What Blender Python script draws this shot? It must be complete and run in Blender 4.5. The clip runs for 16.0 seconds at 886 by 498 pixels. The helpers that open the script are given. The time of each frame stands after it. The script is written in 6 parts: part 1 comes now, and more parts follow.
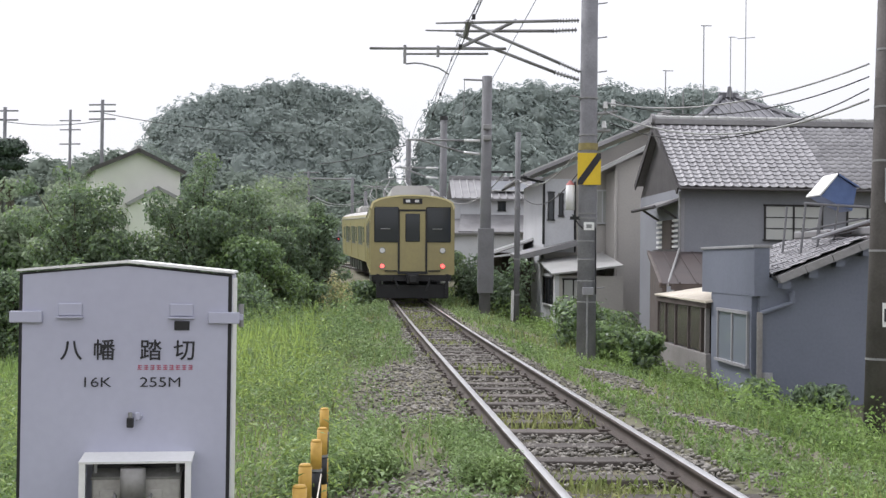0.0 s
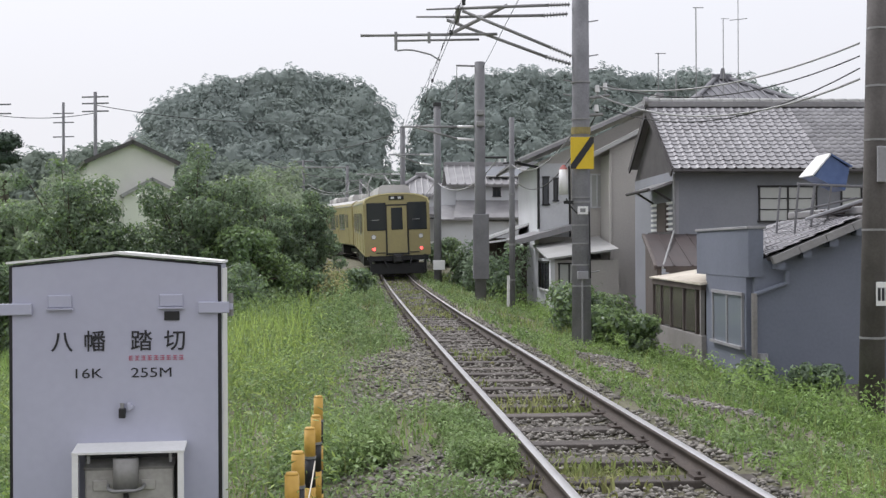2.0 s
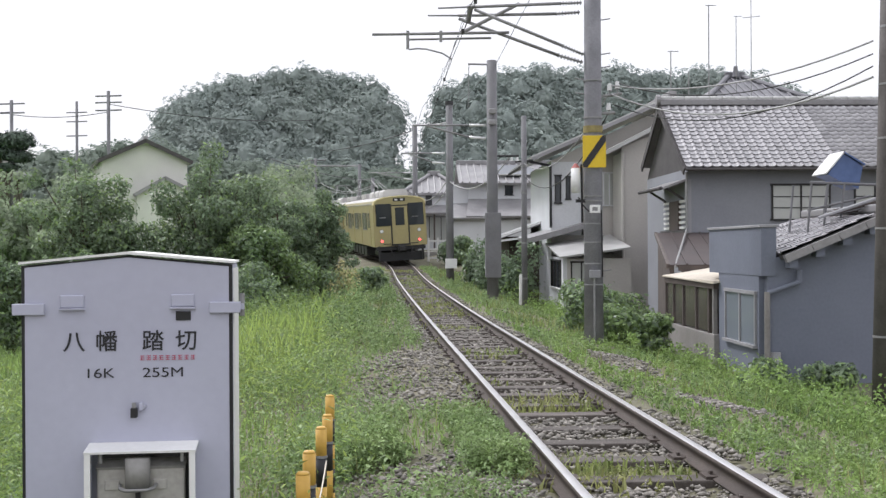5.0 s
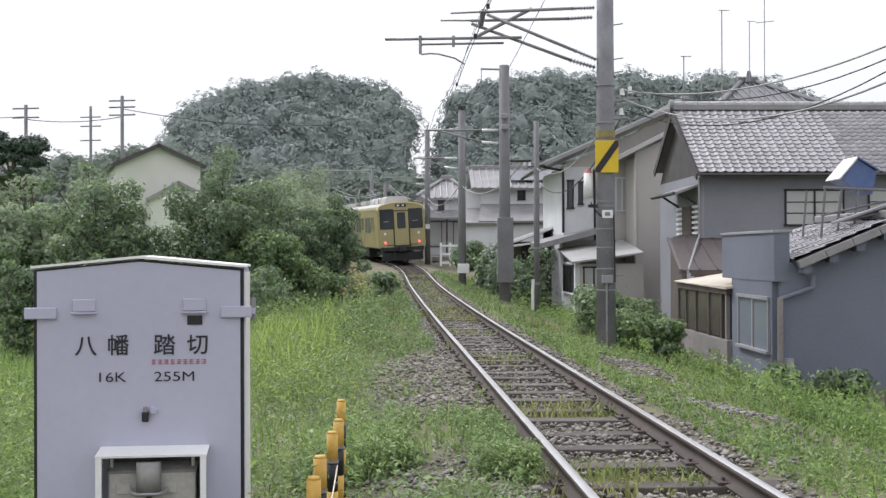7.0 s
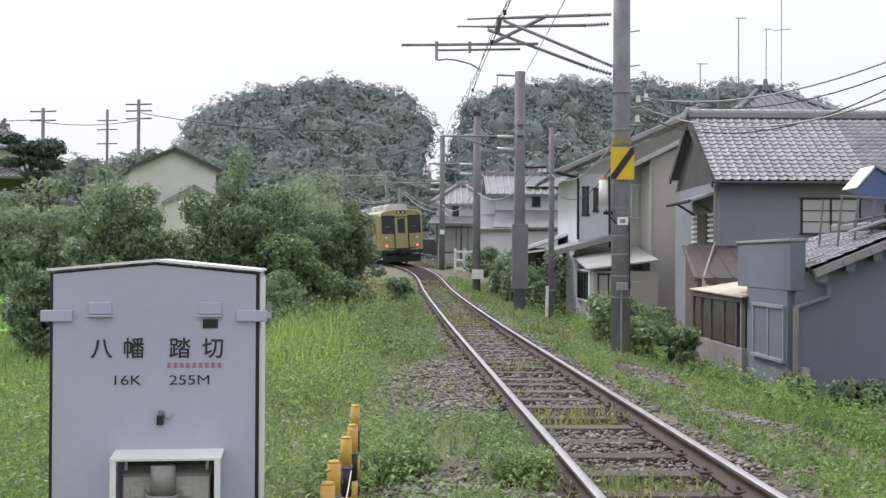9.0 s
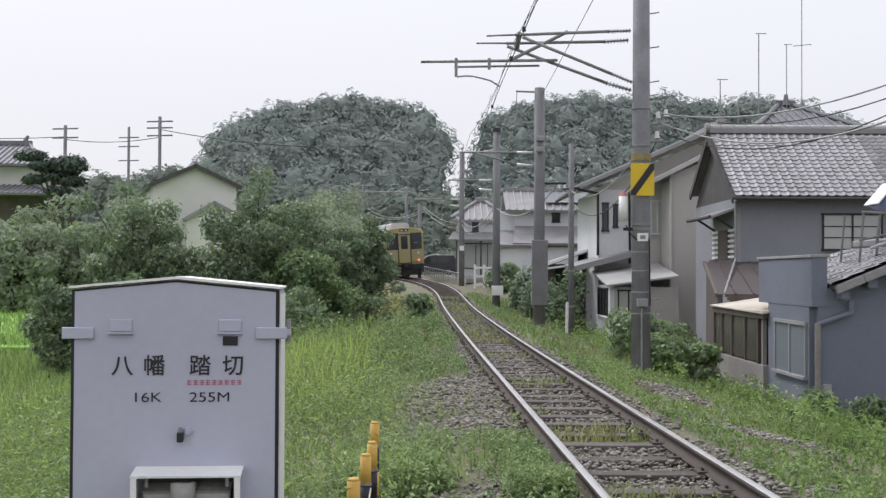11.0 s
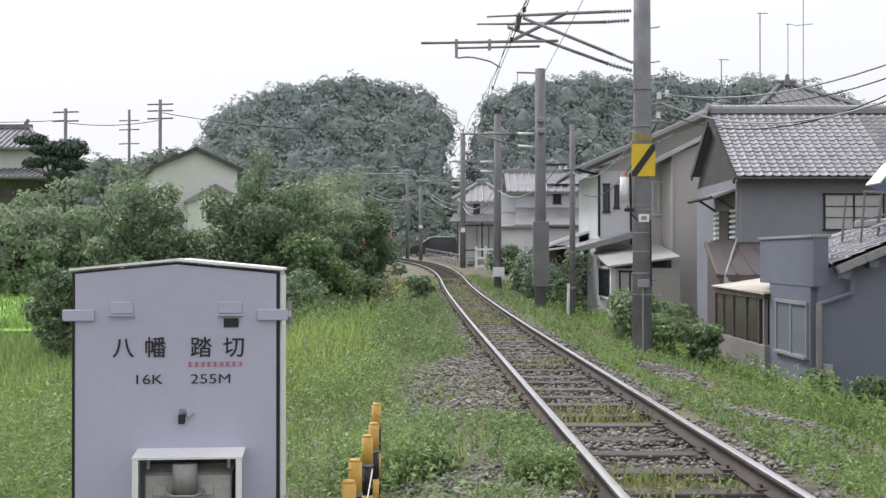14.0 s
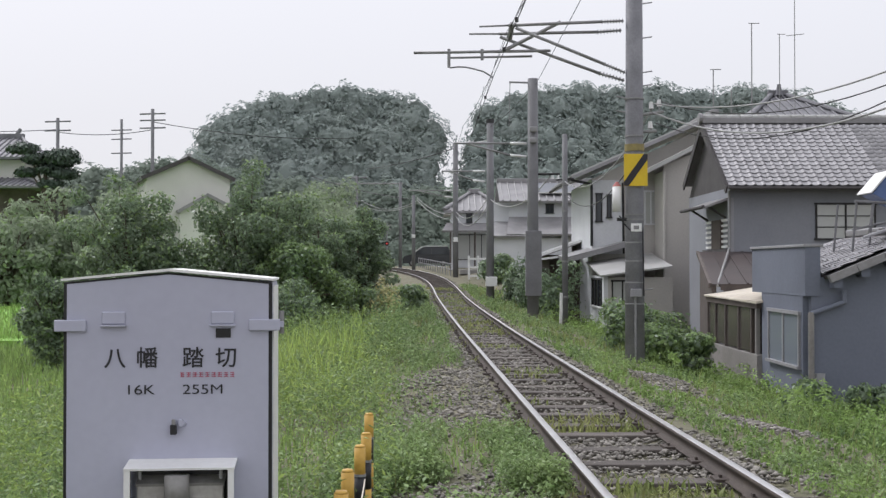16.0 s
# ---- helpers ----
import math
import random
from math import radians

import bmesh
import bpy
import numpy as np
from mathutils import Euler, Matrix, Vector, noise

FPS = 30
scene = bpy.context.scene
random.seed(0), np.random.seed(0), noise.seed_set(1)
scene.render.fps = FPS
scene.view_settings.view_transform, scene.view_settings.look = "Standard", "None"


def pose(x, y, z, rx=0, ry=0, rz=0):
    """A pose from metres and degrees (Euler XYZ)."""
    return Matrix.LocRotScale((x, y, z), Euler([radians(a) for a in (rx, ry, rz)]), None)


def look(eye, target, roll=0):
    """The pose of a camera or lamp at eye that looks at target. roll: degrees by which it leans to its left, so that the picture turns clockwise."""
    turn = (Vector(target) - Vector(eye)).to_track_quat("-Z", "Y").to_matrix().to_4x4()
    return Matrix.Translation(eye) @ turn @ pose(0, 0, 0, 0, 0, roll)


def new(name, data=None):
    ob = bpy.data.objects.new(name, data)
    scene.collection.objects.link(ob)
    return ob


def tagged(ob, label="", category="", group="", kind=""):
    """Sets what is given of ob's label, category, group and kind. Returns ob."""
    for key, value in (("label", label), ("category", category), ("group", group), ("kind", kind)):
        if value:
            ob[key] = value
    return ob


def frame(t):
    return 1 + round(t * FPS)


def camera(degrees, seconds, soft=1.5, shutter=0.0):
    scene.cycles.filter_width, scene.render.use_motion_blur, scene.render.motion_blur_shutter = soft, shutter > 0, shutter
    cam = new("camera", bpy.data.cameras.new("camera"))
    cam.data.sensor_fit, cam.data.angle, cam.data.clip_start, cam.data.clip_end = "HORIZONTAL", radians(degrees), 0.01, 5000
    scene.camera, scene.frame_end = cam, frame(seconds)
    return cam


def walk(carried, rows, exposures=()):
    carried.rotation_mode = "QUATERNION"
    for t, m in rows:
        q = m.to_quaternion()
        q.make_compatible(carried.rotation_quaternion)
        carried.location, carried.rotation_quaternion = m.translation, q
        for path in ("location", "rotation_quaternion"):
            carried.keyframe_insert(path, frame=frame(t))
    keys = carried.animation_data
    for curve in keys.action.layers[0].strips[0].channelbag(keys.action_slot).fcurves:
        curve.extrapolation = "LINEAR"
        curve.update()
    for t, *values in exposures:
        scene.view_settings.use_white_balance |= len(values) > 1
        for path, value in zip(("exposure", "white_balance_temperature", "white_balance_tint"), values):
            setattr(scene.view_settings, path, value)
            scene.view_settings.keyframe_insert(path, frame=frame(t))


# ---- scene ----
F = 2100.0  # lens: picture half-width 784 over this gives the angle
cam = camera(2 * math.degrees(math.atan(784 / F)), 16.0, soft=1.4)
walk(cam, [
    (0, pose(-0.0398, -0.0059, 1.4654, 90.639, -0.707, -2.604)),
    (0.5, pose(-0.0316, -0.0149, 1.4678, 90.798, -0.404, -2.752)),
    (1, pose(-0.0236, -0.0175, 1.4698, 90.695, -0.177, -2.799)),
    (1.5, pose(-0.0114, -0.0176, 1.4638, 90.446, 0.009, -2.755)),
    (2, pose(-0.0038, -0.0233, 1.4621, 89.995, 0.264, -2.771)),
    (2.5, pose(0.0007, -0.0194, 1.4643, 89.684, 0.339, -2.796)),
    (3, pose(-0.0006, -0.0243, 1.4645, 89.533, 0.304, -2.747)),
    (3.5, pose(0.0014, -0.0209, 1.4636, 89.528, 0.241, -2.676)),
    (4, pose(0.0049, -0.0266, 1.466, 89.6, 0.341, -2.535)),
    (4.5, pose(0.0042, -0.0322, 1.4662, 89.734, 0.331, -2.367)),
    (5, pose(0.0038, -0.0253, 1.4692, 89.918, 0.302, -2.173)),
    (7.5, pose(0.0094, -0.0174, 1.4683, 90.159, 0.127, -1.466)),
    (8, pose(0.0055, -0.0083, 1.4671, 90.152, 0.023, -1.338)),
    (8.5, pose(0.0018, -0.0047, 1.4715, 90.228, -0.135, -1.109)),
    (9, pose(-0.0001, -0.0079, 1.4688, 90.433, -0.29, -0.894)),
    (11.5, pose(0.0013, -0.0102, 1.4748, 91.249, -0.199, 0.164)),
    (12, pose(0.0018, -0.0047, 1.4743, 91.14, -0.144, 0.218)),
    (12.5, pose(0.0056, -0.0042, 1.4719, 90.853, -0.04, 0.319)),
    (13, pose(0.005, 0.0007, 1.4705, 90.568, 0.012, 0.216)),
    (13.5, pose(0.0062, -0.0036, 1.4703, 90.365, -0.012, 0.203)),
    (14, pose(0.0057, -0.0057, 1.4698, 90.329, -0.01, 0.125)),
    (14.5, pose(0, -0, 1.47, 90.491, -0, 0)),
    (15, pose(0.0019, -0.0013, 1.471, 90.641, 0.064, -0.107)),
    (15.5, pose(0.0033, -0.0035, 1.4736, 90.749, 0.021, -0.258)),
    (16, pose(0.0063, -0.0045, 1.4724, 90.783, 0.016, -0.228)),
], exposures=[
    (0, 0.14, 5960, 14), (0.5, -0.32, 5960, 14), (1, -0.45, 5960, 14), (1.5, -0.4, 5960, 14), (2, -0.03, 5960, 14),
    (2.5, 0.2, 5960, 14), (3.5, 0.22, 5960, 14), (5, 0.2, 5960, 14), (7.5, 0.14, 5960, 14), (9, 0.1, 5960, 14),
    (11.5, -0.1, 5960, 14), (12.5, -0.14, 5960, 14), (13.5, 0.06, 5960, 14), (14.5, 0.1, 5960, 14), (15.2, 0.05, 5960, 14), (16, -0.12, 5960, 14),
])

# ---- light ----
world = bpy.data.worlds.new("sky")
scene.world = world
world.use_nodes = True
nt = world.node_tree
bg = nt.nodes["Background"]
sky = nt.nodes.new("ShaderNodeTexSky")
sky.sky_type, sky.sun_disc = "NISHITA", False
sky.sun_elevation, sky.sun_rotation = radians(50), radians(-45)
sky.dust_density, sky.air_density, sky.ozone_density = 6.0, 1.0, 1.0
cloud = nt.nodes.new("ShaderNodeMix")  # thin high cloud over the whole sky
cloud.data_type = "RGBA"
cloud.inputs[0].default_value = 0.88
dome = nt.nodes.new("ShaderNodeValToRGB")
dome.color_ramp.elements[0].position, dome.color_ramp.elements[1].position = 0.12, 0.75
dome.color_ramp.elements[0].color, dome.color_ramp.elements[1].color = (9.0, 8.75, 8.35, 1), (12.9, 12.5, 12.0, 1)
spot = nt.nodes.new("ShaderNodeTexCoord")
axes = nt.nodes.new("ShaderNodeSeparateXYZ")
nt.links.new(spot.outputs["Generated"], axes.inputs[0])
nt.links.new(axes.outputs[2], dome.inputs[0])
nt.links.new(dome.outputs[0], cloud.inputs[7])
nt.links.new(sky.outputs[0], cloud.inputs[6])
nt.links.new(cloud.outputs[2], bg.inputs[0])
bg.inputs[1].default_value = 0.110

sun_data = bpy.data.lights.new("sun", "SUN")
sun_data.energy, sun_data.angle, sun_data.color = 2.4, radians(12), (1.0, 0.96, 0.89)
sun = new("sun", sun_data)
sun.matrix_world = look((0, 0, 60), (60 * math.sin(radians(45)) * 0.84, -60 * math.cos(radians(45)) * 0.84, 0))

# ---- materials ----


def mat(name, c, c2=None, rough=0.8, metal=0.0, scale=4.0, fine=40.0, bump=0.15, rnd=0.0, trans=0.0, island=0.0, spec=0.4, dist=0.01):
    """A rough surface whose colour drifts between c and c2 at two scales, with relief."""
    m = bpy.data.materials.new(name)
    m.use_nodes = True
    t = m.node_tree
    n, l = t.nodes, t.links
    b = n["Principled BSDF"]
    c2 = c2 or tuple(v * 0.7 for v in c)
    tex = n.new("ShaderNodeTexCoord")
    n1, n2 = n.new("ShaderNodeTexNoise"), n.new("ShaderNodeTexNoise")
    n1.inputs["Scale"].default_value, n1.inputs["Detail"].default_value = scale, 6
    n2.inputs["Scale"].default_value, n2.inputs["Detail"].default_value = fine, 4
    for q in (n1, n2):
        l.new(tex.outputs["Object"], q.inputs["Vector"])
    add = n.new("ShaderNodeMath")
    add.operation = "MULTIPLY_ADD"
    add.inputs[1].default_value = 0.35
    l.new(n2.outputs["Fac"], add.inputs[0])
    half = n.new("ShaderNodeMath")
    half.operation = "MULTIPLY"
    half.inputs[1].default_value = 0.65
    l.new(n1.outputs["Fac"], half.inputs[0])
    l.new(half.outputs[0], add.inputs[2])
    ramp = n.new("ShaderNodeValToRGB")
    ramp.color_ramp.elements[0].position, ramp.color_ramp.elements[1].position = 0.36, 0.64
    ramp.color_ramp.elements[0].color, ramp.color_ramp.elements[1].color = (*c2, 1), (*c, 1)
    l.new(add.outputs[0], ramp.inputs[0])
    col = ramp.outputs[0]
    if rnd or island:
        src = n.new("ShaderNodeObjectInfo").outputs["Random"] if rnd else n.new("ShaderNodeNewGeometry").outputs["Random Per Island"]
        amp = rnd or island
        mr = n.new("ShaderNodeMapRange")
        mr.inputs[3].default_value, mr.inputs[4].default_value = 1 - amp, 1 + amp
        l.new(src, mr.inputs[0])
        hsv = n.new("ShaderNodeHueSaturation")
        l.new(col, hsv.inputs["Color"])
        l.new(mr.outputs[0], hsv.inputs["Value"])
        col = hsv.outputs[0]
    l.new(col, b.inputs["Base Color"])
    b.inputs["Roughness"].default_value, b.inputs["Metallic"].default_value = rough, metal
    b.inputs["Specular IOR Level"].default_value = spec
    if bump:
        bp = n.new("ShaderNodeBump")
        bp.inputs["Strength"].default_value, bp.inputs["Distance"].default_value = bump, dist
        l.new(n2.outputs["Fac"], bp.inputs["Height"])
        l.new(bp.outputs[0], b.inputs["Normal"])
    if trans:
        tr = n.new("ShaderNodeBsdfTranslucent")
        l.new(col, tr.inputs[0])
        mx = n.new("ShaderNodeMixShader")
        mx.inputs[0].default_value = trans
        l.new(b.outputs[0], mx.inputs[1])
        l.new(tr.outputs[0], mx.inputs[2])
        l.new(mx.outputs[0], n["Material Output"].inputs[0])
    return m


def glow(name, c, strength):
    m = bpy.data.materials.new(name)
    m.use_nodes = True
    b = m.node_tree.nodes["Principled BSDF"]
    b.inputs["Base Color"].default_value = (*c, 1)
    b.inputs["Emission Color"].default_value = (*c, 1)
    b.inputs["Emission Strength"].default_value = strength
    return m


def gloss(name, c, rough=0.08):
    m = bpy.data.materials.new(name)
    m.use_nodes = True
    b = m.node_tree.nodes["Principled BSDF"]
    b.inputs["Base Color"].default_value = (*c, 1)
    b.inputs["Roughness"].default_value = rough
    return m


M = dict(
    soil=mat("soil", (0.17, 0.155, 0.10), (0.10, 0.10, 0.06), scale=0.6, fine=9, bump=0.6, dist=0.05),
    paddy=mat("paddy", (0.22, 0.42, 0.06), (0.17, 0.34, 0.05), scale=0.3, fine=12, bump=0.4, dist=0.05),
    stone=mat("stone", (0.29, 0.273, 0.243), (0.13, 0.12, 0.105), scale=3, fine=30, bump=0.3, island=0.3),
    sleeper=mat("sleeper", (0.12, 0.105, 0.094), (0.065, 0.056, 0.05), scale=3, fine=50, bump=0.5, rnd=0.25),
    rail_side=mat("rail_side", (0.09, 0.072, 0.062), (0.055, 0.045, 0.04), scale=4, fine=60, rough=0.75, bump=0.3),
    rail_head=mat("rail_head", (0.8, 0.79, 0.79), (0.68, 0.66, 0.65), rough=0.3, metal=1.0, fine=80, bump=0.03),
    concrete=mat("concrete", (0.31, 0.31, 0.325), (0.24, 0.24, 0.25), scale=1.5, fine=30, bump=0.2),
    mast=mat("mast", (0.25, 0.25, 0.268), (0.165, 0.165, 0.18), scale=2.2, fine=30, bump=0.25),
    band_old=mat("band_old", (0.30, 0.25, 0.10), (0.20, 0.17, 0.08), scale=5, fine=30, bump=0.1),
    pole_brown=mat("pole_brown", (0.115, 0.105, 0.10), (0.075, 0.068, 0.064), scale=2.5, fine=30, bump=0.35),
    pole_dark=mat("pole_dark", (0.20, 0.20, 0.21), (0.14, 0.14, 0.145), scale=1.5, fine=30, bump=0.3),
    steel=mat("steel", (0.30, 0.30, 0.30), (0.22, 0.22, 0.22), rough=0.55, metal=0.3, bump=0.05),
    dark=mat("dark", (0.03, 0.03, 0.032), (0.02, 0.02, 0.02), rough=0.6, bump=0.1),
    black=mat("black", (0.022, 0.022, 0.025), (0.015, 0.015, 0.016), rough=0.45, bump=0.05),
    wire=mat("wire", (0.05, 0.05, 0.05), rough=0.6, bump=0),
    wire_pale=mat("wire_pale", (0.42, 0.42, 0.42), rough=0.6, bump=0),
    porcelain=mat("porcelain", (0.75, 0.75, 0.75), (0.62, 0.62, 0.62), rough=0.2, bump=0),
    yellow=mat("yellow", (0.62, 0.39, 0.075), (0.50, 0.30, 0.06), scale=3, fine=40, rough=0.5, bump=0.08),
    sign_yellow=mat("sign_yellow", (0.70, 0.50, 0.02), (0.6, 0.42, 0.02), scale=2, rough=0.45, bump=0.03),
    cabinet=mat("cabinet", (0.43, 0.44, 0.535), (0.395, 0.40, 0.495), scale=1.2, fine=25, rough=0.42, bump=0.03),
    white=mat("white", (0.78, 0.78, 0.77), (0.68, 0.68, 0.67), scale=2, rough=0.5, bump=0.05),
    ink=mat("ink", (0.03, 0.03, 0.035), rough=0.6, bump=0),
    ink_red=mat("ink_red", (0.48, 0.14, 0.20), rough=0.6, bump=0),
    # Body yellow dulled and greyed: haze and shade are in the colour
    train=mat("train", (0.36, 0.31, 0.145), (0.30, 0.26, 0.135), scale=0.8, fine=12, rough=0.38, bump=0.02),
    train_roof=mat("train_roof", (0.50, 0.49, 0.47), (0.36, 0.35, 0.34), scale=1.0, rough=0.7),
    box_grey=mat("box_grey", (0.42, 0.41, 0.38), (0.30, 0.29, 0.27), scale=5, fine=40, rough=0.6, bump=0.1),
    tube_grey=mat("tube_grey", (0.26, 0.255, 0.245), (0.17, 0.165, 0.16), scale=6, fine=40, rough=0.6, bump=0.15),
    glass=gloss("glass", (0.03, 0.035, 0.04), 0.06),
    # Train side panes, lighter than real dark glass, with haze in the base
    glass_hazed=gloss("glass_hazed", (0.15, 0.145, 0.12), 0.15),
    # Blue-grey base paints in the shed window's reflection
    glass_blue_sheen=gloss("glass_blue_sheen", (0.20, 0.225, 0.26), 0.12),
    glass_brown=gloss("glass_brown", (0.085, 0.075, 0.068), 0.2),
    # Pale base imitates sky mirrored in the panes
    glass_pale_sheen=gloss("glass_pale_sheen", (0.42, 0.43, 0.41), 0.12),
    tail=glow("tail", (1.0, 0.07, 0.05), 4.0),
    signal=glow("signal", (1.0, 0.10, 0.08), 0.7),
    tile=mat("tile", (0.30, 0.295, 0.30), (0.21, 0.205, 0.215), scale=1.5, fine=15, rough=0.24, bump=0.08, rnd=0.18, spec=0.9),
    tile_rest=mat("tile_rest", (0.30, 0.295, 0.30), (0.21, 0.205, 0.215), scale=1.5, fine=15, rough=0.24, bump=0.08, island=0.18, spec=0.9),
    solar=mat("solar", (0.10, 0.11, 0.13), (0.08, 0.09, 0.105), scale=2, rough=0.3, bump=0, spec=0.6),
    tile_old=mat("tile_old", (0.20, 0.20, 0.215), (0.13, 0.13, 0.14), scale=1.5, fine=15, rough=0.6, bump=0.2, spec=0.3),
    tile_far=mat("tile_far", (0.27, 0.265, 0.27), (0.19, 0.185, 0.19), scale=1.5, fine=15, rough=0.36, bump=0.1, spec=0.6),
    plaster=mat("plaster", (0.25, 0.26, 0.285), (0.215, 0.22, 0.245), scale=0.7, fine=18, bump=0.12),
    shed_blue=mat("shed_blue", (0.165, 0.18, 0.225), (0.135, 0.15, 0.19), scale=0.7, fine=18, bump=0.12),
    beige=mat("beige", (0.46, 0.44, 0.41), (0.39, 0.37, 0.35), scale=0.6, fine=15, bump=0.1),
    cream=mat("cream", (0.62, 0.62, 0.575), (0.54, 0.54, 0.50), scale=0.5, fine=15, bump=0.1),
    white_wall=mat("white_wall", (0.62, 0.63, 0.65), (0.52, 0.53, 0.55), scale=0.5, fine=15, bump=0.1),
    wood=mat("wood", (0.115, 0.095, 0.085), (0.07, 0.057, 0.052), scale=2, fine=30, bump=0.3),
    soffit=mat("soffit", (0.085, 0.08, 0.08), (0.06, 0.055, 0.057), scale=2, fine=30, bump=0.2),
    red_tin=mat("red_tin", (0.062, 0.046, 0.044), (0.042, 0.034, 0.033), scale=1.2, fine=20, rough=0.55, bump=0.1),
    pvc=mat("pvc", (0.66, 0.60, 0.50), (0.55, 0.50, 0.42), scale=2, rough=0.4, bump=0.05),
    panel_roof=mat("panel_roof", (0.46, 0.46, 0.45), (0.36, 0.36, 0.35), scale=1, rough=0.4, bump=0.1),
    block=mat("block", (0.27, 0.255, 0.245), (0.19, 0.18, 0.17), scale=1, fine=18, bump=0.35),
    # Tarpaulin blue is lighter than its own, haze included
    tarp=mat("tarp", (0.10, 0.15, 0.31), (0.07, 0.11, 0.24), scale=3, fine=10, rough=0.4, bump=0.3),
    bark=mat("bark", (0.13, 0.105, 0.085), (0.07, 0.058, 0.045), scale=4, fine=25, bump=0.6),
    # Shrub green raised above true leaf colour, as haze would lighten it
    leaf=mat("leaf", (0.235, 0.305, 0.185), (0.155, 0.215, 0.135), scale=0.7, fine=8, rough=0.4, bump=0, island=0.45, trans=0.45, spec=0.45),
    leaf_light=mat("leaf_light", (0.275, 0.37, 0.14), (0.14, 0.22, 0.09), scale=0.7, fine=8, rough=0.5, bump=0, island=0.4, trans=0.35),
    # Trees past the paddy: haze painted in as a lighter green
    leaf_hazed=mat("leaf_hazed", (0.34, 0.40, 0.28), (0.27, 0.325, 0.225), scale=0.4, fine=4, rough=0.6, bump=0, island=0.2, trans=0.5, spec=0.2),
    leaf_yellow=mat("leaf_yellow", (0.55, 0.50, 0.26), (0.42, 0.42, 0.20), scale=2, rough=0.5, bump=0, island=0.3, trans=0.3),
    # Woods paled and greyed in base colour to stand in for distance haze
    wood_mid_hazed=mat("wood_mid_hazed", (0.26, 0.305, 0.255), (0.215, 0.26, 0.22), scale=0.1, fine=0.9, rough=0.9, bump=0, island=0.12, trans=0.4, spec=0.1),
    wood_far_hazed=mat("wood_far_hazed", (0.33, 0.375, 0.345), (0.285, 0.33, 0.31), scale=0.08, fine=0.8, rough=0.9, bump=0, island=0.10, trans=0.3, spec=0.1),
    pine=mat("pine", (0.08, 0.11, 0.08), (0.05, 0.075, 0.055), scale=1, rough=0.6, bump=0, island=0.4),
    grass=mat("grass", (0.29, 0.40, 0.125), (0.18, 0.28, 0.08), scale=0.7, fine=6, rough=0.55, bump=0, island=0.4, trans=0.4),
    weed_bright=mat("weed_bright", (0.36, 0.45, 0.13), (0.22, 0.32, 0.085), scale=0.7, fine=6, rough=0.55, bump=0, island=0.4, trans=0.45),
    grass_dry=mat("grass_dry", (0.30, 0.30, 0.12), (0.17, 0.24, 0.07), scale=0.7, fine=6, rough=0.6, bump=0, island=0.4, trans=0.35),
    asphalt=mat("asphalt", (0.34, 0.33, 0.32), (0.27, 0.265, 0.26), scale=1, fine=20, bump=0.2),
    car=mat("car", (0.05, 0.052, 0.056), (0.045, 0.047, 0.05), rough=0.2, bump=0),
)

# ---- small builders ----


def thing(name, label, category, at=(0, 0, 0), rz=0.0, group="", kind=""):
    ob = new(name)
    ob.matrix_world = pose(*at, 0, 0, rz)
    ob.empty_display_size = 0.2
    return tagged(ob, label, category, group, kind)


def part(name, bm, material, parent=None, label="", smooth=False):
    me = bpy.data.meshes.new(name)
    bm.to_mesh(me)
    bm.free()
    me.materials.append(M[material] if isinstance(material, str) else material)
    if smooth:
        me.polygons.foreach_set("use_smooth", [True] * len(me.polygons))
    ob = new(name, me)
    ob.parent = parent
    return tagged(ob, label)


def mesh_np(name, v, faces, material, parent=None, label="", smooth=False):
    """One mesh from arrays: v (n, 3), faces (m, k)."""
    v, faces = np.asarray(v, dtype=np.float32), np.asarray(faces, dtype=np.int32)
    me = bpy.data.meshes.new(name)
    k = faces.shape[1]
    me.vertices.add(len(v))
    me.vertices.foreach_set("co", v.ravel())
    me.loops.add(faces.size)
    me.loops.foreach_set("vertex_index", faces.ravel())
    me.polygons.add(len(faces))
    me.polygons.foreach_set("loop_start", np.arange(0, faces.size, k, dtype=np.int32))
    if smooth:
        me.polygons.foreach_set("use_smooth", np.ones(len(faces), dtype=bool))
    me.update(calc_edges=True)
    me.materials.append(M[material] if isinstance(material, str) else material)
    ob = new(name, me)
    ob.parent = parent
    return tagged(ob, label)


def box(x0, x1, y0, y1, z0, z1, bevel=0.0, bm=None, m=None):
    bm = bm or bmesh.new()
    r = bmesh.ops.create_cube(bm, size=1.0, matrix=Matrix.Translation(((x0 + x1) / 2, (y0 + y1) / 2, (z0 + z1) / 2)) @ Matrix.Diagonal((x1 - x0, y1 - y0, z1 - z0, 1)))
    if bevel:
        es = list({e for v in r["verts"] for e in v.link_edges})
        g = bmesh.ops.bevel(bm, geom=es, offset=bevel, segments=2, affect="EDGES", profile=0.5)
        vs = g["verts"]
    else:
        vs = r["verts"]
    if m is not None:
        bmesh.ops.transform(bm, matrix=m, verts=bm.verts)
    return bm


def rod(a, b, r0, r1=None, seg=10, bm=None):
    bm = bm or bmesh.new()
    a, b = Vector(a), Vector(b)
    d = b - a
    m = Matrix.Translation((a + b) / 2) @ d.to_track_quat("Z", "Y").to_matrix().to_4x4()
    bmesh.ops.create_cone(bm, cap_ends=True, segments=seg, radius1=r0, radius2=r0 if r1 is None else r1, depth=d.length, matrix=m)
    return bm


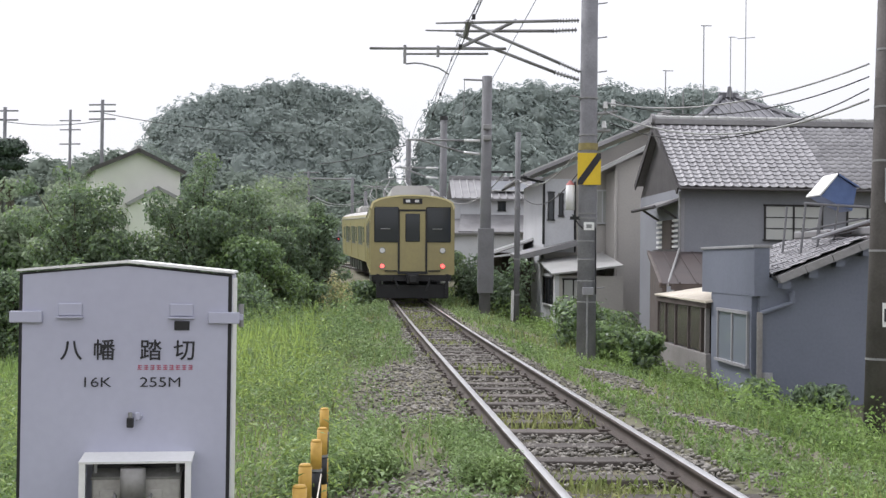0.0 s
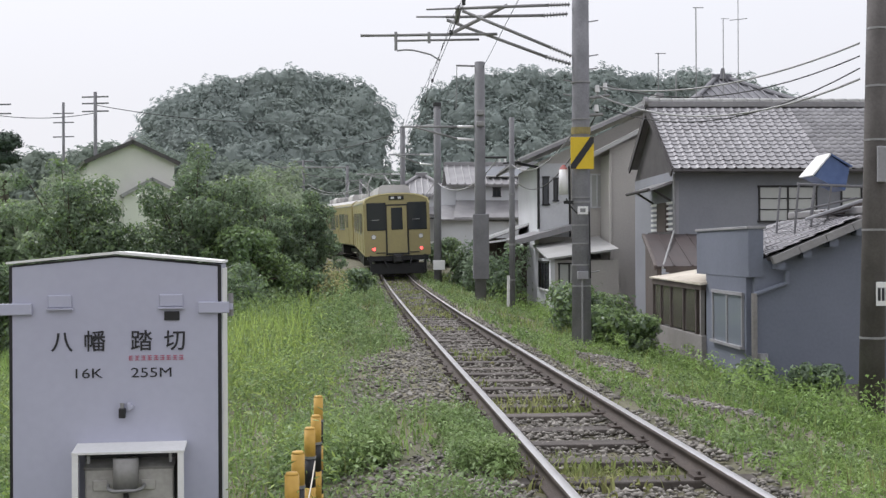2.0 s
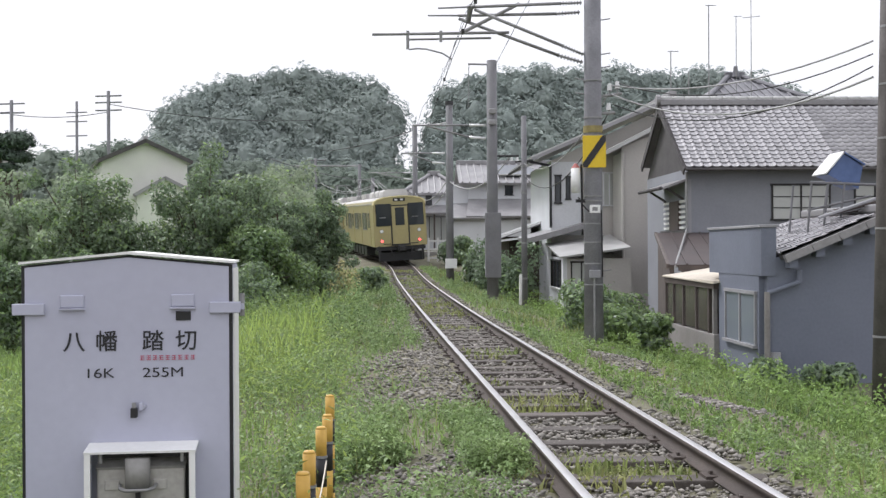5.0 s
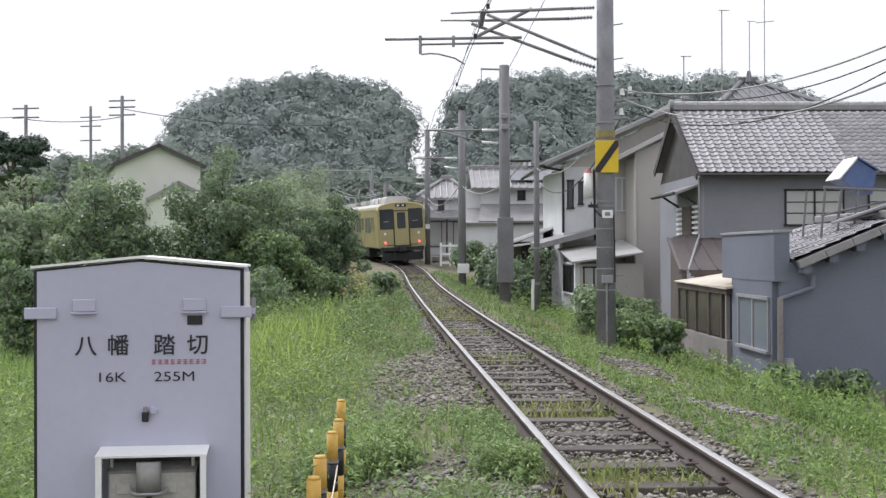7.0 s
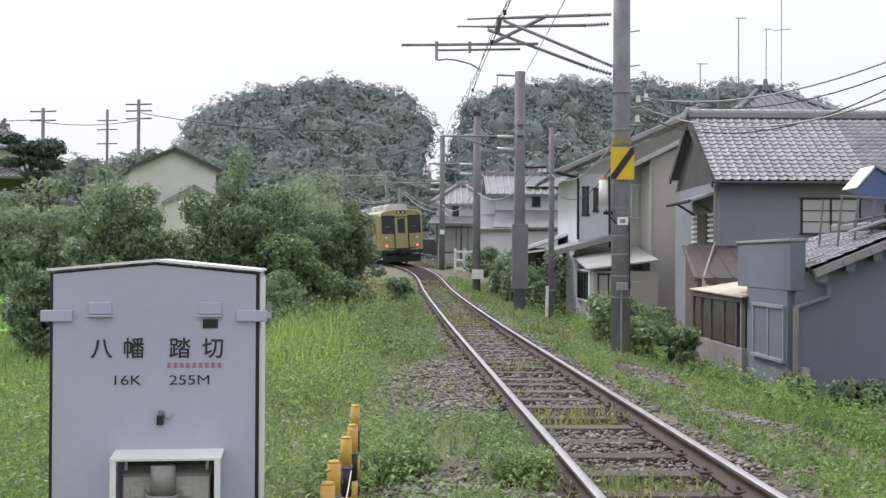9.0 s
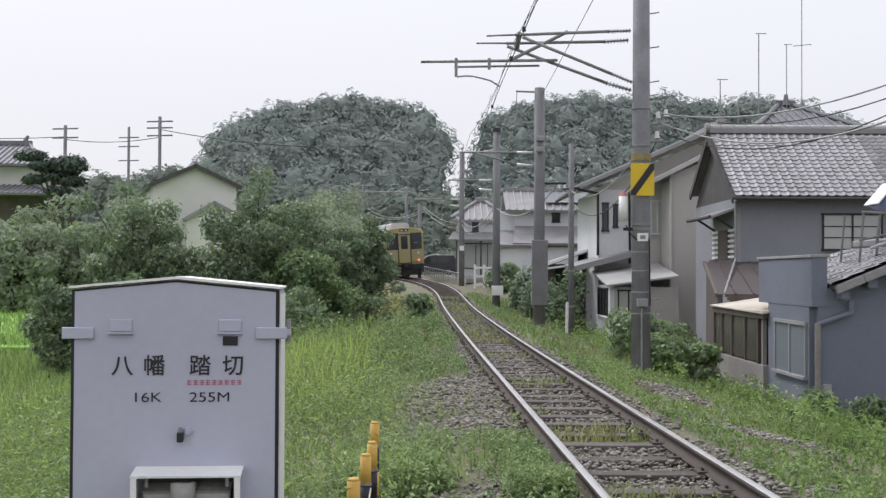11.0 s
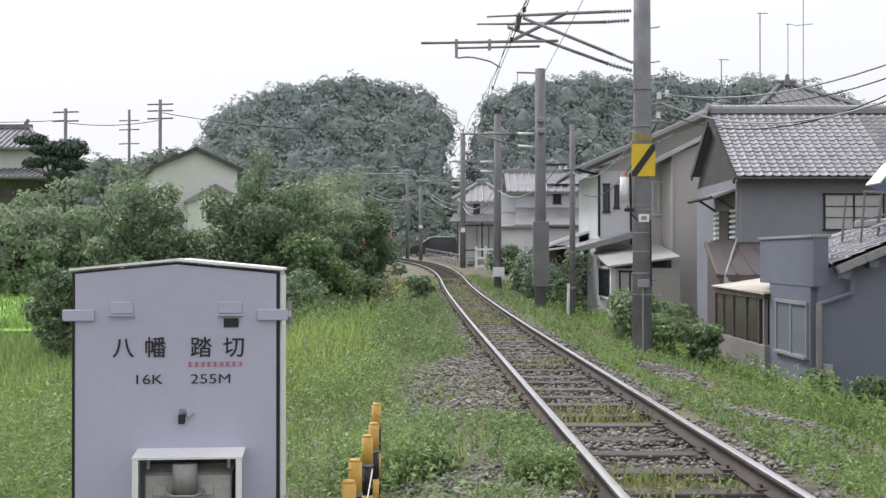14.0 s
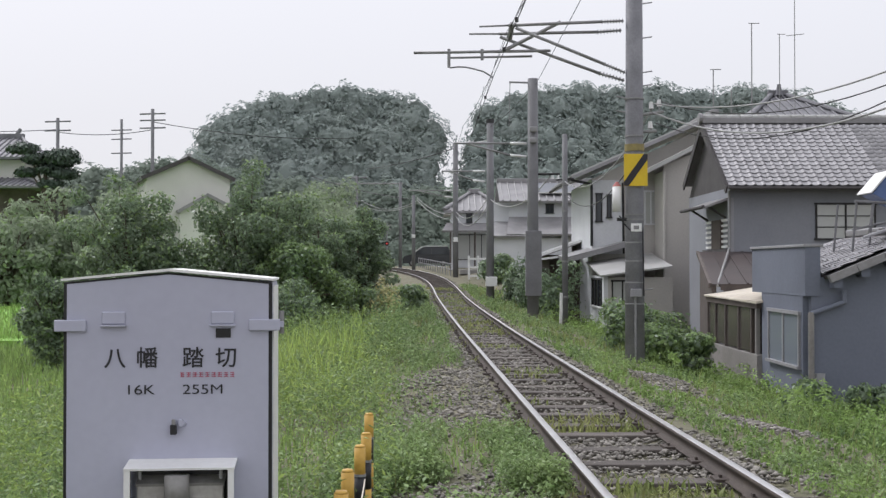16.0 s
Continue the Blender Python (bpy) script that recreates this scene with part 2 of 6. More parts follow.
def prism(pts, y0, y1, bm=None):
    """The outline pts in (x, z), drawn out from y0 to y1."""
    bm = bm or bmesh.new()
    a = [bm.verts.new((x, y0, z)) for x, z in pts]
    b = [bm.verts.new((x, y1, z)) for x, z in pts]
    n = len(pts)
    bm.faces.new(a)
    bm.faces.new(b[::-1])
    for i in range(n):
        bm.faces.new((a[i], b[i], b[(i + 1) % n], a[(i + 1) % n]))
    bmesh.ops.recalc_face_normals(bm, faces=bm.faces)
    return bm


def slab(p, q, r, thick, bm=None):
    """A sheet with corners p, q, q + r - p, r, thick downwards along its normal."""
    bm = bm or bmesh.new()
    p, q, r = Vector(p), Vector(q), Vector(r)
    nrm = (q - p).cross(r - p).normalized()
    if nrm.z < 0:
        nrm = -nrm
    top = [p, q, q + r - p, r]
    a = [bm.verts.new(v) for v in top]
    b = [bm.verts.new(v - nrm * thick) for v in top]
    bm.faces.new(a)
    bm.faces.new(b[::-1])
    for i in range(4):
        bm.faces.new((a[i], b[i], b[(i + 1) % 4], a[(i + 1) % 4]))
    bmesh.ops.recalc_face_normals(bm, faces=bm.faces)
    return bm


def cable(name, a, b, sag, r, material, parent=None, n=14):
    a, b = Vector(a), Vector(b)
    pts = [a.lerp(b, i / n) - Vector((0, 0, sag * 4 * (i / n) * (1 - i / n))) for i in range(n + 1)]
    return tube(name, pts, r, material, parent)


def tube(name, pts, r, material, parent=None, seg=6):
    """One bent tube through pts."""
    pts = [Vector(p) for p in pts]
    v, f = [], []
    for i, p in enumerate(pts):
        w = (pts[min(i + 1, len(pts) - 1)] - pts[max(i - 1, 0)]).normalized()
        u = w.cross(Vector((0, 0, 1)) if abs(w.z) < 0.9 else Vector((1, 0, 0))).normalized()
        k = w.cross(u)
        v += [tuple(p + (u * math.cos(2 * math.pi * j / seg) + k * math.sin(2 * math.pi * j / seg)) * r) for j in range(seg)]
    for i in range(len(pts) - 1):
        f += [(i * seg + j, i * seg + (j + 1) % seg, (i + 1) * seg + (j + 1) % seg, (i + 1) * seg + j) for j in range(seg)]
    return mesh_np(name, v, f, material, parent, smooth=True)


# ---- the line of the track ----
WAY = np.arange(-60, 150, 0.25)
BEND_S = (-60, 35, 45, 52, 59, 66, 73, 80, 90, 150)  # curvature along the way, left positive
BEND = (0.0001, 0, -0.0005, -0.00014, 0.00454, 0.00718, 0.00665, 0.00284, 0.00447, 0.0061)
LEVEL_S = (-60, 15, 25, 33, 41, 49, 57, 65, 73, 81, 90, 100, 150)
LEVEL_Z = (0, 0.003, 0.01, 0.052, 0.123, 0.224, 0.423, 0.672, 0.916, 1.106, 1.255, 1.346, 1.393)
WAY_BEND = np.interp(WAY, BEND_S, BEND)
WAY_TURN = np.concatenate([[0], np.cumsum((WAY_BEND[1:] + WAY_BEND[:-1]) * 0.125)])
WAY_TURN += 0.0282 - np.interp(15, WAY, WAY_TURN)
LINE_X = np.concatenate([[0], np.cumsum(-np.sin((WAY_TURN[1:] + WAY_TURN[:-1]) / 2) * 0.25)])
LINE_Y = np.concatenate([[0], np.cumsum(np.cos((WAY_TURN[1:] + WAY_TURN[:-1]) / 2) * 0.25)])
LINE_X += 1.445 - np.interp(15, WAY, LINE_X)
LINE_Y += 14.994 - np.interp(15, WAY, LINE_Y)
LINE_S = WAY


def level(s):
    s = np.asarray(s, dtype=float)
    return 0.4 * np.interp(s, LEVEL_S, LEVEL_Z) + 0.3 * (np.interp(s - 3, LEVEL_S, LEVEL_Z) + np.interp(s + 3, LEVEL_S, LEVEL_Z))


def cant(s):
    """How far the outer rail lies over the inner one."""
    return np.interp(s, (45, 70), (0, 0.06))


def track_x(y):
    y = np.asarray(y, dtype=float)
    return np.interp(y, LINE_Y, LINE_X) - np.clip(y - LINE_Y[-1], 0, None) * 0.5


def on_track(s):
    """Rail-top centre and heading (radians, left positive) at the way s."""
    y = np.interp(s, LINE_S, LINE_Y)
    x = np.interp(s, LINE_S, LINE_X)
    e = 0.3
    dx, dy = np.interp(s + e, LINE_S, LINE_X) - np.interp(s - e, LINE_S, LINE_X), np.interp(s + e, LINE_S, LINE_Y) - np.interp(s - e, LINE_S, LINE_Y)
    return float(x), float(y), float(level(s)), math.atan2(-dx, dy)


def smooth(a, b, t):
    t = np.clip((t - a) / (b - a), 0, 1)
    return t * t * (3 - 2 * t)


def rough_noise(x, y, k):
    return (np.sin(x * k + 1.3 * np.sin(y * k * 0.7)) + np.sin(y * k * 1.13 + 2.1 * np.sin(x * k * 0.53 + 1)) + np.sin((x + y) * k * 0.61 + 4)) / 3


def ground(x, y):
    x, y = np.asarray(x, dtype=float), np.asarray(y, dtype=float)
    d = x - track_x(y)
    zt = level(y)
    left = -0.85 + 0.55 * smooth(80, 130, y)
    right = -0.92 + 2.0 * smooth(50, 76, y) + 0.28 * smooth(78, 86, y)
    bed = zt - 0.2 + 0.085 * smooth(0.6, 0.82, np.abs(d)) - 0.2 * smooth(1.1, 2.4, np.abs(d))
    near = smooth(3.0, 9.0, y)
    zl = bed + (left - bed) * smooth(2.6 + 2.5 * (1 - near), 6.5 + 2.5 * (1 - near), -d)
    zr = bed + (right - bed) * smooth(2.0, 4.6, d)
    z = np.where(d < 0, zl, zr)
    lumps = 0.06 * rough_noise(x, y, 1.7) * smooth(0.9, 1.8, np.abs(d)) * smooth(150, 60, y)
    return z + lumps


def ground_z(x, y):
    return float(ground(x, y))

# ---- ground ----


def build_ground():
    xs = np.unique(np.concatenate([np.linspace(-2500, -200, 12), np.linspace(-200, -40, 17), np.linspace(-40, -12, 29), np.arange(-12, 12.01, 0.35), np.linspace(12, 40, 29), np.linspace(40, 200, 17), np.linspace(200, 2500, 12)]))
    ys = np.unique(np.concatenate([np.linspace(-600, -10, 12), np.arange(-10, 60.01, 0.4), np.arange(60, 140, 1.0), np.linspace(140, 400, 40), np.linspace(400, 4000, 15)]))
    gx, gy = np.meshgrid(xs, ys)
    v = np.stack([gx.ravel(), gy.ravel(), ground(gx.ravel(), gy.ravel())], 1)
    w = len(xs)
    i, j = np.meshgrid(np.arange(w - 1), np.arange(len(ys) - 1))
    a = (j * w + i).ravel()
    ob = mesh_np("ground", v, np.stack([a, a + 1, a + w + 1, a + w], 1), "soil", smooth=True)
    tagged(ob, "earth ground with weeds sloping away from the railway", "ground", kind="structure")


build_ground()

# rice field beyond the bank
bm = box(-70, -8.2, 33, 105, -0.9, -0.62)
tagged(part("rice_field", bm, "paddy"), "bright green young rice in a flat paddy field", "rice field", kind="structure")

# ---- railway ----
GAUGE = 1.067
RAIL_PROFILE = ((-0.06, -0.14), (0.06, -0.14), (0.06, -0.125), (0.012, -0.11), (0.010, -0.045), (0.032, -0.035), (0.032, -0.003))
HEAD_PROFILE = ((-0.032, -0.006), (0.032, -0.006), (0.032, -0.002), (0.026, 0.0), (-0.026, 0.0), (-0.032, -0.002))


def sweep_rail(name, off, profile, material, parent):
    full = list(profile) if profile is HEAD_PROFILE else list(profile) + [(-x, z) for x, z in profile[::-1] if (x, z) not in ((-0.06, -0.14), (0.06, -0.14))]
    ss = np.concatenate([np.arange(-8, 50, 1.0), np.arange(50, 135, 0.75)])
    v, n = [], len(full)
    for s in ss:
        x, y, z, h = on_track(s)
        for px, pz in full:
            o = off + px
            v.append((x + o * math.cos(h), y + o * math.sin(h), z + pz + float(cant(s)) * o / 1.13))
    f = []
    for i in range(len(ss) - 1):
        for k in range(n):
            f.append((i * n + k, i * n + (k + 1) % n, (i + 1) * n + (k + 1) % n, (i + 1) * n + k))
    return mesh_np(name, v, f, material, parent)


def build_track():
    tr = thing("railway_track", "single narrow-gauge railway track with worn steel rails on timber sleepers", "railway track", kind="structure")
    for side in (-1, 1):
        r = sweep_rail("rail", side * (GAUGE / 2 + 0.032), RAIL_PROFILE, "rail_side", tr)
        tagged(r, "rusty brown steel rail")
        h = sweep_rail("running_surface", side * (GAUGE / 2 + 0.032), HEAD_PROFILE, "rail_head", r)
        tagged(h, "polished steel running surface")
    base = box(-1.0, 1.0, -0.11, 0.11, -0.14, 0, 0.012)
    me = None
    rng = random.Random(5)
    s = -6.0
    while s < 118:
        x, y, z, h = on_track(s)
        if me is None:
            ob = part("sleeper", base, "sleeper", tr)
            me = ob.data
        else:
            ob = new("sleeper", me)
            ob.parent = tr
        ob.matrix_basis = pose(x + rng.uniform(-0.03, 0.03), y, z - 0.138 + rng.uniform(-0.012, 0.006), 0, -math.degrees(float(cant(s)) / 1.13), math.degrees(h) + rng.uniform(-1.5, 1.5))
        for side in (-1, 1):
            pl = new("tie_plate", plate)
            pl.parent = ob
            pl.matrix_basis = pose(side * (GAUGE / 2 + 0.032), 0, 0.01)
        s += 0.78 + rng.uniform(-0.04, 0.04)


bm = box(-0.13, 0.13, -0.09, 0.09, -0.012, 0.012)
box(-0.085, -0.065, -0.02, 0.02, 0, 0.035, bm=bm)
box(0.065, 0.085, -0.02, 0.02, 0, 0.035, bm=bm)
plate = bpy.data.meshes.new("tie_plate")
bm.to_mesh(plate)
bm.free()
plate.materials.append(M["rail_side"])
build_track()


def stones(name, px, py, pz, size, material, label, category):
    """Angular crushed stones, one island each."""
    rng = np.random.default_rng(len(px))
    n = len(px)
    octa = np.array([(1, 0, 0), (-1, 0, 0), (0, 1, 0), (0, -1, 0), (0, 0, 1), (0, 0, -1), (0.6, 0.6, 0.5), (-0.6, -0.5, 0.55)], dtype=float)
    tri = np.array([(0, 6, 4), (6, 2, 4), (2, 1, 4), (1, 7, 4), (7, 3, 4), (3, 0, 4), (0, 2, 6), (1, 3, 7), (2, 0, 5), (1, 2, 5), (3, 1, 5), (0, 3, 5)])
    a = rng.uniform(0, 2 * np.pi, n)
    ca, sa = np.cos(a), np.sin(a)
    v = octa[None] * (1 + rng.uniform(-0.3, 0.3, (n, 8, 3))) * (size[:, None, None] * rng.uniform(0.6, 1.3, (n, 1, 3)))
    v[:, :, 2] *= 0.6
    x = v[:, :, 0] * ca[:, None] - v[:, :, 1] * sa[:, None] + px[:, None]
    y = v[:, :, 0] * sa[:, None] + v[:, :, 1] * ca[:, None] + py[:, None]
    z = v[:, :, 2] + pz[:, None]
    V = np.stack([x, y, z], 2).reshape(-1, 3)
    Fc = (tri[None] + (np.arange(n) * 8)[:, None, None]).reshape(-1, 3)
    return tagged(mesh_np(name, V, Fc, material), label, category, kind="stuff")


def weed_band(y):
    """Stretches where weeds have closed over the sleepers."""
    return smooth(7.7, 8.1, y) * (1 - smooth(8.5, 8.9, y)) + smooth(11.3, 11.6, y) * (1 - smooth(12.0, 12.4, y)) + 0.7 * smooth(26, 28, y) * (1 - smooth(32, 35, y)) + 0.5 * smooth(36, 38, y)


def gravel_mask(x, y):
    """1 where bare stones lie, 0 where weeds cover them."""
    d = x - track_x(y)
    left = smooth(-2.25, -1.8, d) * (1 - smooth(-1.0, -0.8, d)) * (smooth(7.2, 7.8, y) * (1 - smooth(8.7, 9.3, y)) + smooth(10.6, 12, y) * (1 - smooth(17, 20, y)))
    right = smooth(1.35, 1.6, d) * (1 - smooth(2.1, 2.5, d)) * (smooth(11.2, 12, y) * (1 - smooth(13, 13.8, y)) + smooth(14.8, 15.6, y) * (1 - smooth(18, 20, y)))
    left, right = left * (0.8 + 0.35 * rough_noise(x, y, 3.1)), right * 0.85
    inner = (np.abs(d) < 0.95) * (0.85 - 0.8 * weed_band(y))
    return np.clip(np.maximum(np.maximum(left, right), inner) + 0.25 * rough_noise(x, y, 2.3), 0, 1)


def build_ballast():
    rng = np.random.default_rng(3)
    n = 84000
    y = 5.5 + 50 * rng.power(0.5, n)
    d = rng.uniform(-3.0, 3.4, n)
    x = track_x(y) + d
    keep = rng.random(n) < gravel_mask(x, y) * np.where(np.abs(d) < 1.2, 1, 0.9)
    x, y, d = x[keep], y[keep], d[keep]
    z = np.where(np.abs(d) < 0.55, level(y) - 0.166, ground(x, y) + 0.005) + rng.uniform(-0.01, 0.02, len(x))
    stones("ballast", x, y, z, (0.014 + 0.021 * rng.random(len(x)) ** 2) * (1 + 0.012 * y), "stone", "grey crushed stone ballast between the sleepers", "ballast")


build_ballast()


def blades(name, x, y, z, height, width, lean, material, label, category, seed=1):
    """Bent tapering blades, one island each."""
    rng = np.random.default_rng(seed)
    n = len(x)
    a = rng.uniform(0, 2 * np.pi, n)
    l = rng.uniform(0.2, 1.0, n) * lean * height
    wx, wy = np.cos(a) * width / 2, np.sin(a) * width / 2
    b = a + np.pi / 2 + rng.uniform(-0.5, 0.5, n)
    lx, ly = np.cos(b) * l, np.sin(b) * l
    P = np.stack([
        np.stack([x - wx, y - wy, z], 1), np.stack([x + wx, y + wy, z], 1),
        np.stack([x + wx * 0.8 + lx * 0.3, y + wy * 0.8 + ly * 0.3, z + height * 0.6], 1), np.stack([x - wx * 0.8 + lx * 0.3, y - wy * 0.8 + ly * 0.3, z + height * 0.6], 1),
        np.stack([x + lx + wx * 0.1, y + ly + wy * 0.1, z + height], 1), np.stack([x + lx - wx * 0.1, y + ly - wy * 0.1, z + height], 1)], 1).reshape(-1, 3)
    i = np.arange(n)[:, None] * 6
    Fc = np.concatenate([i + np.array([[0, 1, 2, 3]]), i + np.array([[3, 2, 4, 5]])], 0)
    return tagged(mesh_np(name, P, Fc, material), label, category, kind="stuff")


def leaf_quads(c, nrm_out, size, rng, jitter=0.55, slim=0.48):
    """Folded leaves at the places c, turned about at random but mostly facing outwards."""
    n = len(c)
    d = nrm_out + rng.normal(0, jitter, (n, 3))
    d /= np.linalg.norm(d, axis=1)[:, None] + 1e-9
    up = rng.normal(0, 1, (n, 3))
    u = np.cross(d, up)
    u /= np.linalg.norm(u, axis=1)[:, None] + 1e-9
    w = np.cross(d, u)
    s = size[:, None]
    droop = d * s * 0.18
    P = np.stack([c - u * s, c + w * s * slim + droop, c + u * s, c - w * s * slim + droop], 1).reshape(-1, 3)
    i = np.arange(n)[:, None] * 4
    return P, i + np.array([[0, 1, 2, 3]])


def crown_points(lumps, n, rng, shell=0.35):
    """Points over the outer shell of a union of lumps (x, y, z, rx, ry, rz), and their outward ways."""
    L = np.array(lumps, dtype=float)
    vol = (L[:, 3] * L[:, 5]) ** 1.0
    pick = rng.choice(len(L), n, p=vol / vol.sum())
    d = rng.normal(0, 1, (n, 3))
    d /= np.linalg.norm(d, axis=1)[:, None]
    r = 1 - shell * rng.random(n) ** 1.6
    r = np.where(rng.random(n) < 0.07, rng.uniform(1.0, 1.28, n), r)  # stray sprigs
    r *= 1 + 0.13 * np.sin(d[:, 0] * 7 + pick) * np.sin(d[:, 2] * 6 + 2 * pick) + 0.08 * np.sin(d[:, 1] * 13 + pick)
    p = L[pick, :3] + d * L[pick, 3:] * r[:, None]
    return p, d


def tree(name, at, lumps, n, size, material, label, category, trunk_h, trunk_r, seed, group="", light=0.0):
    """Tapered trunk, limbs to the lumps, and a crown of single leaves."""
    rng = np.random.default_rng(seed)
    ob = thing(name, label, category, at, group=group)
    bm = rod((0, 0, -0.3), (0.05, 0, trunk_h), trunk_r, trunk_r * 0.65, 9)
    for L in lumps:
        rod((0.05 * rng.normal(), 0, trunk_h * rng.uniform(0.45, 0.98)), (L[0] * 0.85, L[1] * 0.85, L[2]), trunk_r * 0.45, trunk_r * 0.12, 6, bm=bm)
    part("trunk", bm, "bark", ob)
    p, d = crown_points(lumps, n, rng)
    d[:, 2] += 0.35
    P, Fc = leaf_quads(p, d, size * rng.uniform(0.6, 1.35, n), rng)
    if light:
        k = int(n * light)
        tagged(mesh_np("crown", P[:4 * (n - k)], Fc[:n - k], material, ob), kind="stuff")
        mesh_np("new_growth", P[4 * (n - k):] * (1.02, 1.02, 1.03), Fc[:k], "leaf_light", ob, "paler green leaves that lighten the crown")["kind"] = "stuff"
    else:
        tagged(mesh_np("crown", P, Fc, material, ob), kind="stuff")
    return ob

# ---- poles and wires ----


def band(bm, x, y, z, r, h=0.03):
    rod((x, y, z - h / 2), (x, y, z + h / 2), r, seg=20, bm=bm)


def insulator(a, b, parent, n=8, r=0.05):
    bm = rod(a, b, 0.02, seg=8)
    a, b = Vector(a), Vector(b)
    w = (b - a).normalized()
    for i in range(n):
        p = a.lerp(b, (i + 0.5) / n)
        rod(p - w * 0.008, p + w * 0.008, r, r * 0.6, 10, bm=bm)
    return part("insulator", bm, "steel", parent, "grey ribbed insulator", smooth=True)


def mast_main():
    """The near catenary mast with its double bracket, warning board and boxes."""
    x, y = 3.70, 22.3
    g = ground_z(x, y)
    ob = thing("catenary_mast", "tall grey concrete catenary mast beside the track", "catenary mast", (x, y, 0))
    part("pole", rod((0, 0, g - 0.4), (0, 0, 8.2), 0.185, 0.15, 24), "mast", ob, smooth=True)
    for z in (1.15, 2.33, 2.42, 1.9, 1.55, 0.75, 3.9, 4.6):
        b = bmesh.new()
        band(b, 0, 0, z, 0.186, 0.025)
        part("strap", b, "steel", ob)
    b = bmesh.new()
    band(b, 0, 0, 3.68, 0.186, 0.13)
    part("yellow_band", b, "band_old", ob, "faded yellow band")
    sign = part("warning_board", box(-0.23, 0.21, -0.215, -0.2, 2.95, 3.55, 0.003), "sign_yellow", ob, "yellow board with a black slanting stripe")
    part("stripe", prism([(-0.23, 2.952), (-0.14, 2.952), (0.208, 3.44), (0.208, 3.548), (0.14, 3.548), (-0.23, 3.03)], -0.221, -0.217), "ink", sign)
    h = part("siren_housing", rod((-0.34, -0.05, 2.48), (-0.34, -0.05, 2.95), 0.085, seg=16), "white", ob, "white cylindrical housing with a red cap", True)
    part("cap", rod((-0.34, -0.05, 2.95), (-0.34, -0.05, 3.04), 0.088, 0.02, 16), mat("cap_red", (0.42, 0.16, 0.15)), h)
    part("holder", box(-0.34, -0.12, -0.07, -0.03, 2.3, 2.36), "dark", ob)
    cable("lead", (-0.3, -0.1, 2.4), (0.12, -0.17, 2.15), 0.15, 0.014, "black", ob)
    cable("lead", (0.12, -0.19, 2.15), (0.14, -0.19, 0.9), 0, 0.014, "black", ob, 4)
    part("number_plate", box(-0.1, 0.1, -0.2, -0.19, 2.1, 2.25, 0.003), "white", ob, "small white plate")
    part("plate_mark", box(-0.05, 0.05, -0.203, -0.201, 2.14, 2.21), "steel", ob)
    part("junction_box", box(-0.11, 0.09, -0.27, -0.17, 0.88, 1.03, 0.01), "concrete", ob)
    part("conduit", rod((-0.02, -0.2, g), (-0.02, -0.2, 0.9), 0.02), "steel", ob)
    for z, s in ((1.0, 1), (4.35, -1), (5.1, 1), (5.75, 1), (6.4, 1), (4.85, 1), (4.62, -1)):
        part("step_bolt", rod((0.15 * s, 0, z), (0.34 * s, 0, z + 0.03), 0.012, seg=6), "steel", ob)
    # two parallel brackets, reaching over the rails
    for dy, (ax, az, bx, bz), (cx, cz, ex, ez) in ((0.0, (-0.2, 6.08, -2.92, 5.97), (-0.17, 5.10, -2.24, 5.95)), (0.35, (-0.24, 5.90, -3.1, 5.90), (-0.19, 4.95, -2.51, 5.84))):
        def on(x0, z0, x1, z1, f):
            return (x0 + (x1 - x0) * f, dy * min(1, f * 3), z0 + (z1 - z0) * f)
        part("bracket_tube", rod(on(ax, az, bx, bz, 0.15), on(ax, az, bx, bz, 0.8), 0.03), "steel", ob, smooth=True)
        part("bracket_end", rod(on(ax, az, bx, bz, 0.8), on(ax, az, bx, bz, 1.0), 0.018), "steel", ob, smooth=True)
        insulator(on(ax, az, bx, bz, 0.0), on(ax, az, bx, bz, 0.16), ob)
        part("strut_tube", rod(on(cx, cz, ex, ez, 0.18), (ex, dy, ez), 0.03), "steel", ob, smooth=True)
        insulator(on(cx, cz, ex, ez, 0.0), on(cx, cz, ex, ez, 0.2), ob)
    part("brace", rod((-1.37, 0.15, 6.09), (-2.47, 0.2, 5.54), 0.035), "steel", ob)
    part("clamp", rod((-2.3, 0, 6.02), (-2.33, 0.3, 5.8), 0.05), "steel", ob)
    part("registration_tube", rod((-1.56, 0.2, 5.55), (-4.16, 0.2, 5.51), 0.028), "steel", ob, smooth=True)
    part("registration_tube", rod((-1.89, 0.4, 5.48), (-3.52, 0.4, 5.45), 0.022), "steel", ob, smooth=True)
    for sx, z in ((-3.49, 5.23), (-2.86, 5.37)):
        part("hanger", rod((sx, 0.2, 5.58), (sx, 0.2, z), 0.03), "steel", ob)
    tagged(tube("steady_arm", [(-3.47, 0.3, 5.24), (-3.3, 0.3, 5.26), (-3.15, 0.3, 5.25), (-2.98, 0.3, 5.21), (-2.83, 0.3, 5.17), (-2.65, 0.3, 5.06)], 0.016, "steel", ob), "curved steady arm")
    for i, (ax, az) in enumerate(((0.32, 4.42), (0.47, 4.46), (0.3, 4.05))):
        p = part("service_insulator", rod((ax, 0, az), (ax, 0, az + 0.13), 0.05, 0.035, 10), "porcelain", ob, "white porcelain insulator")
        part("pin", rod((ax, 0, az - 0.1), (ax, 0, az), 0.015, seg=6), "steel", p)
    part("crossarm", rod((0.1, 0, 4.3), (0.55, 0, 4.36), 0.03), "steel", ob)
    part("crossarm", rod((0.1, 0, 3.98), (0.42, 0, 4.0), 0.03), "steel", ob)


mast_main()


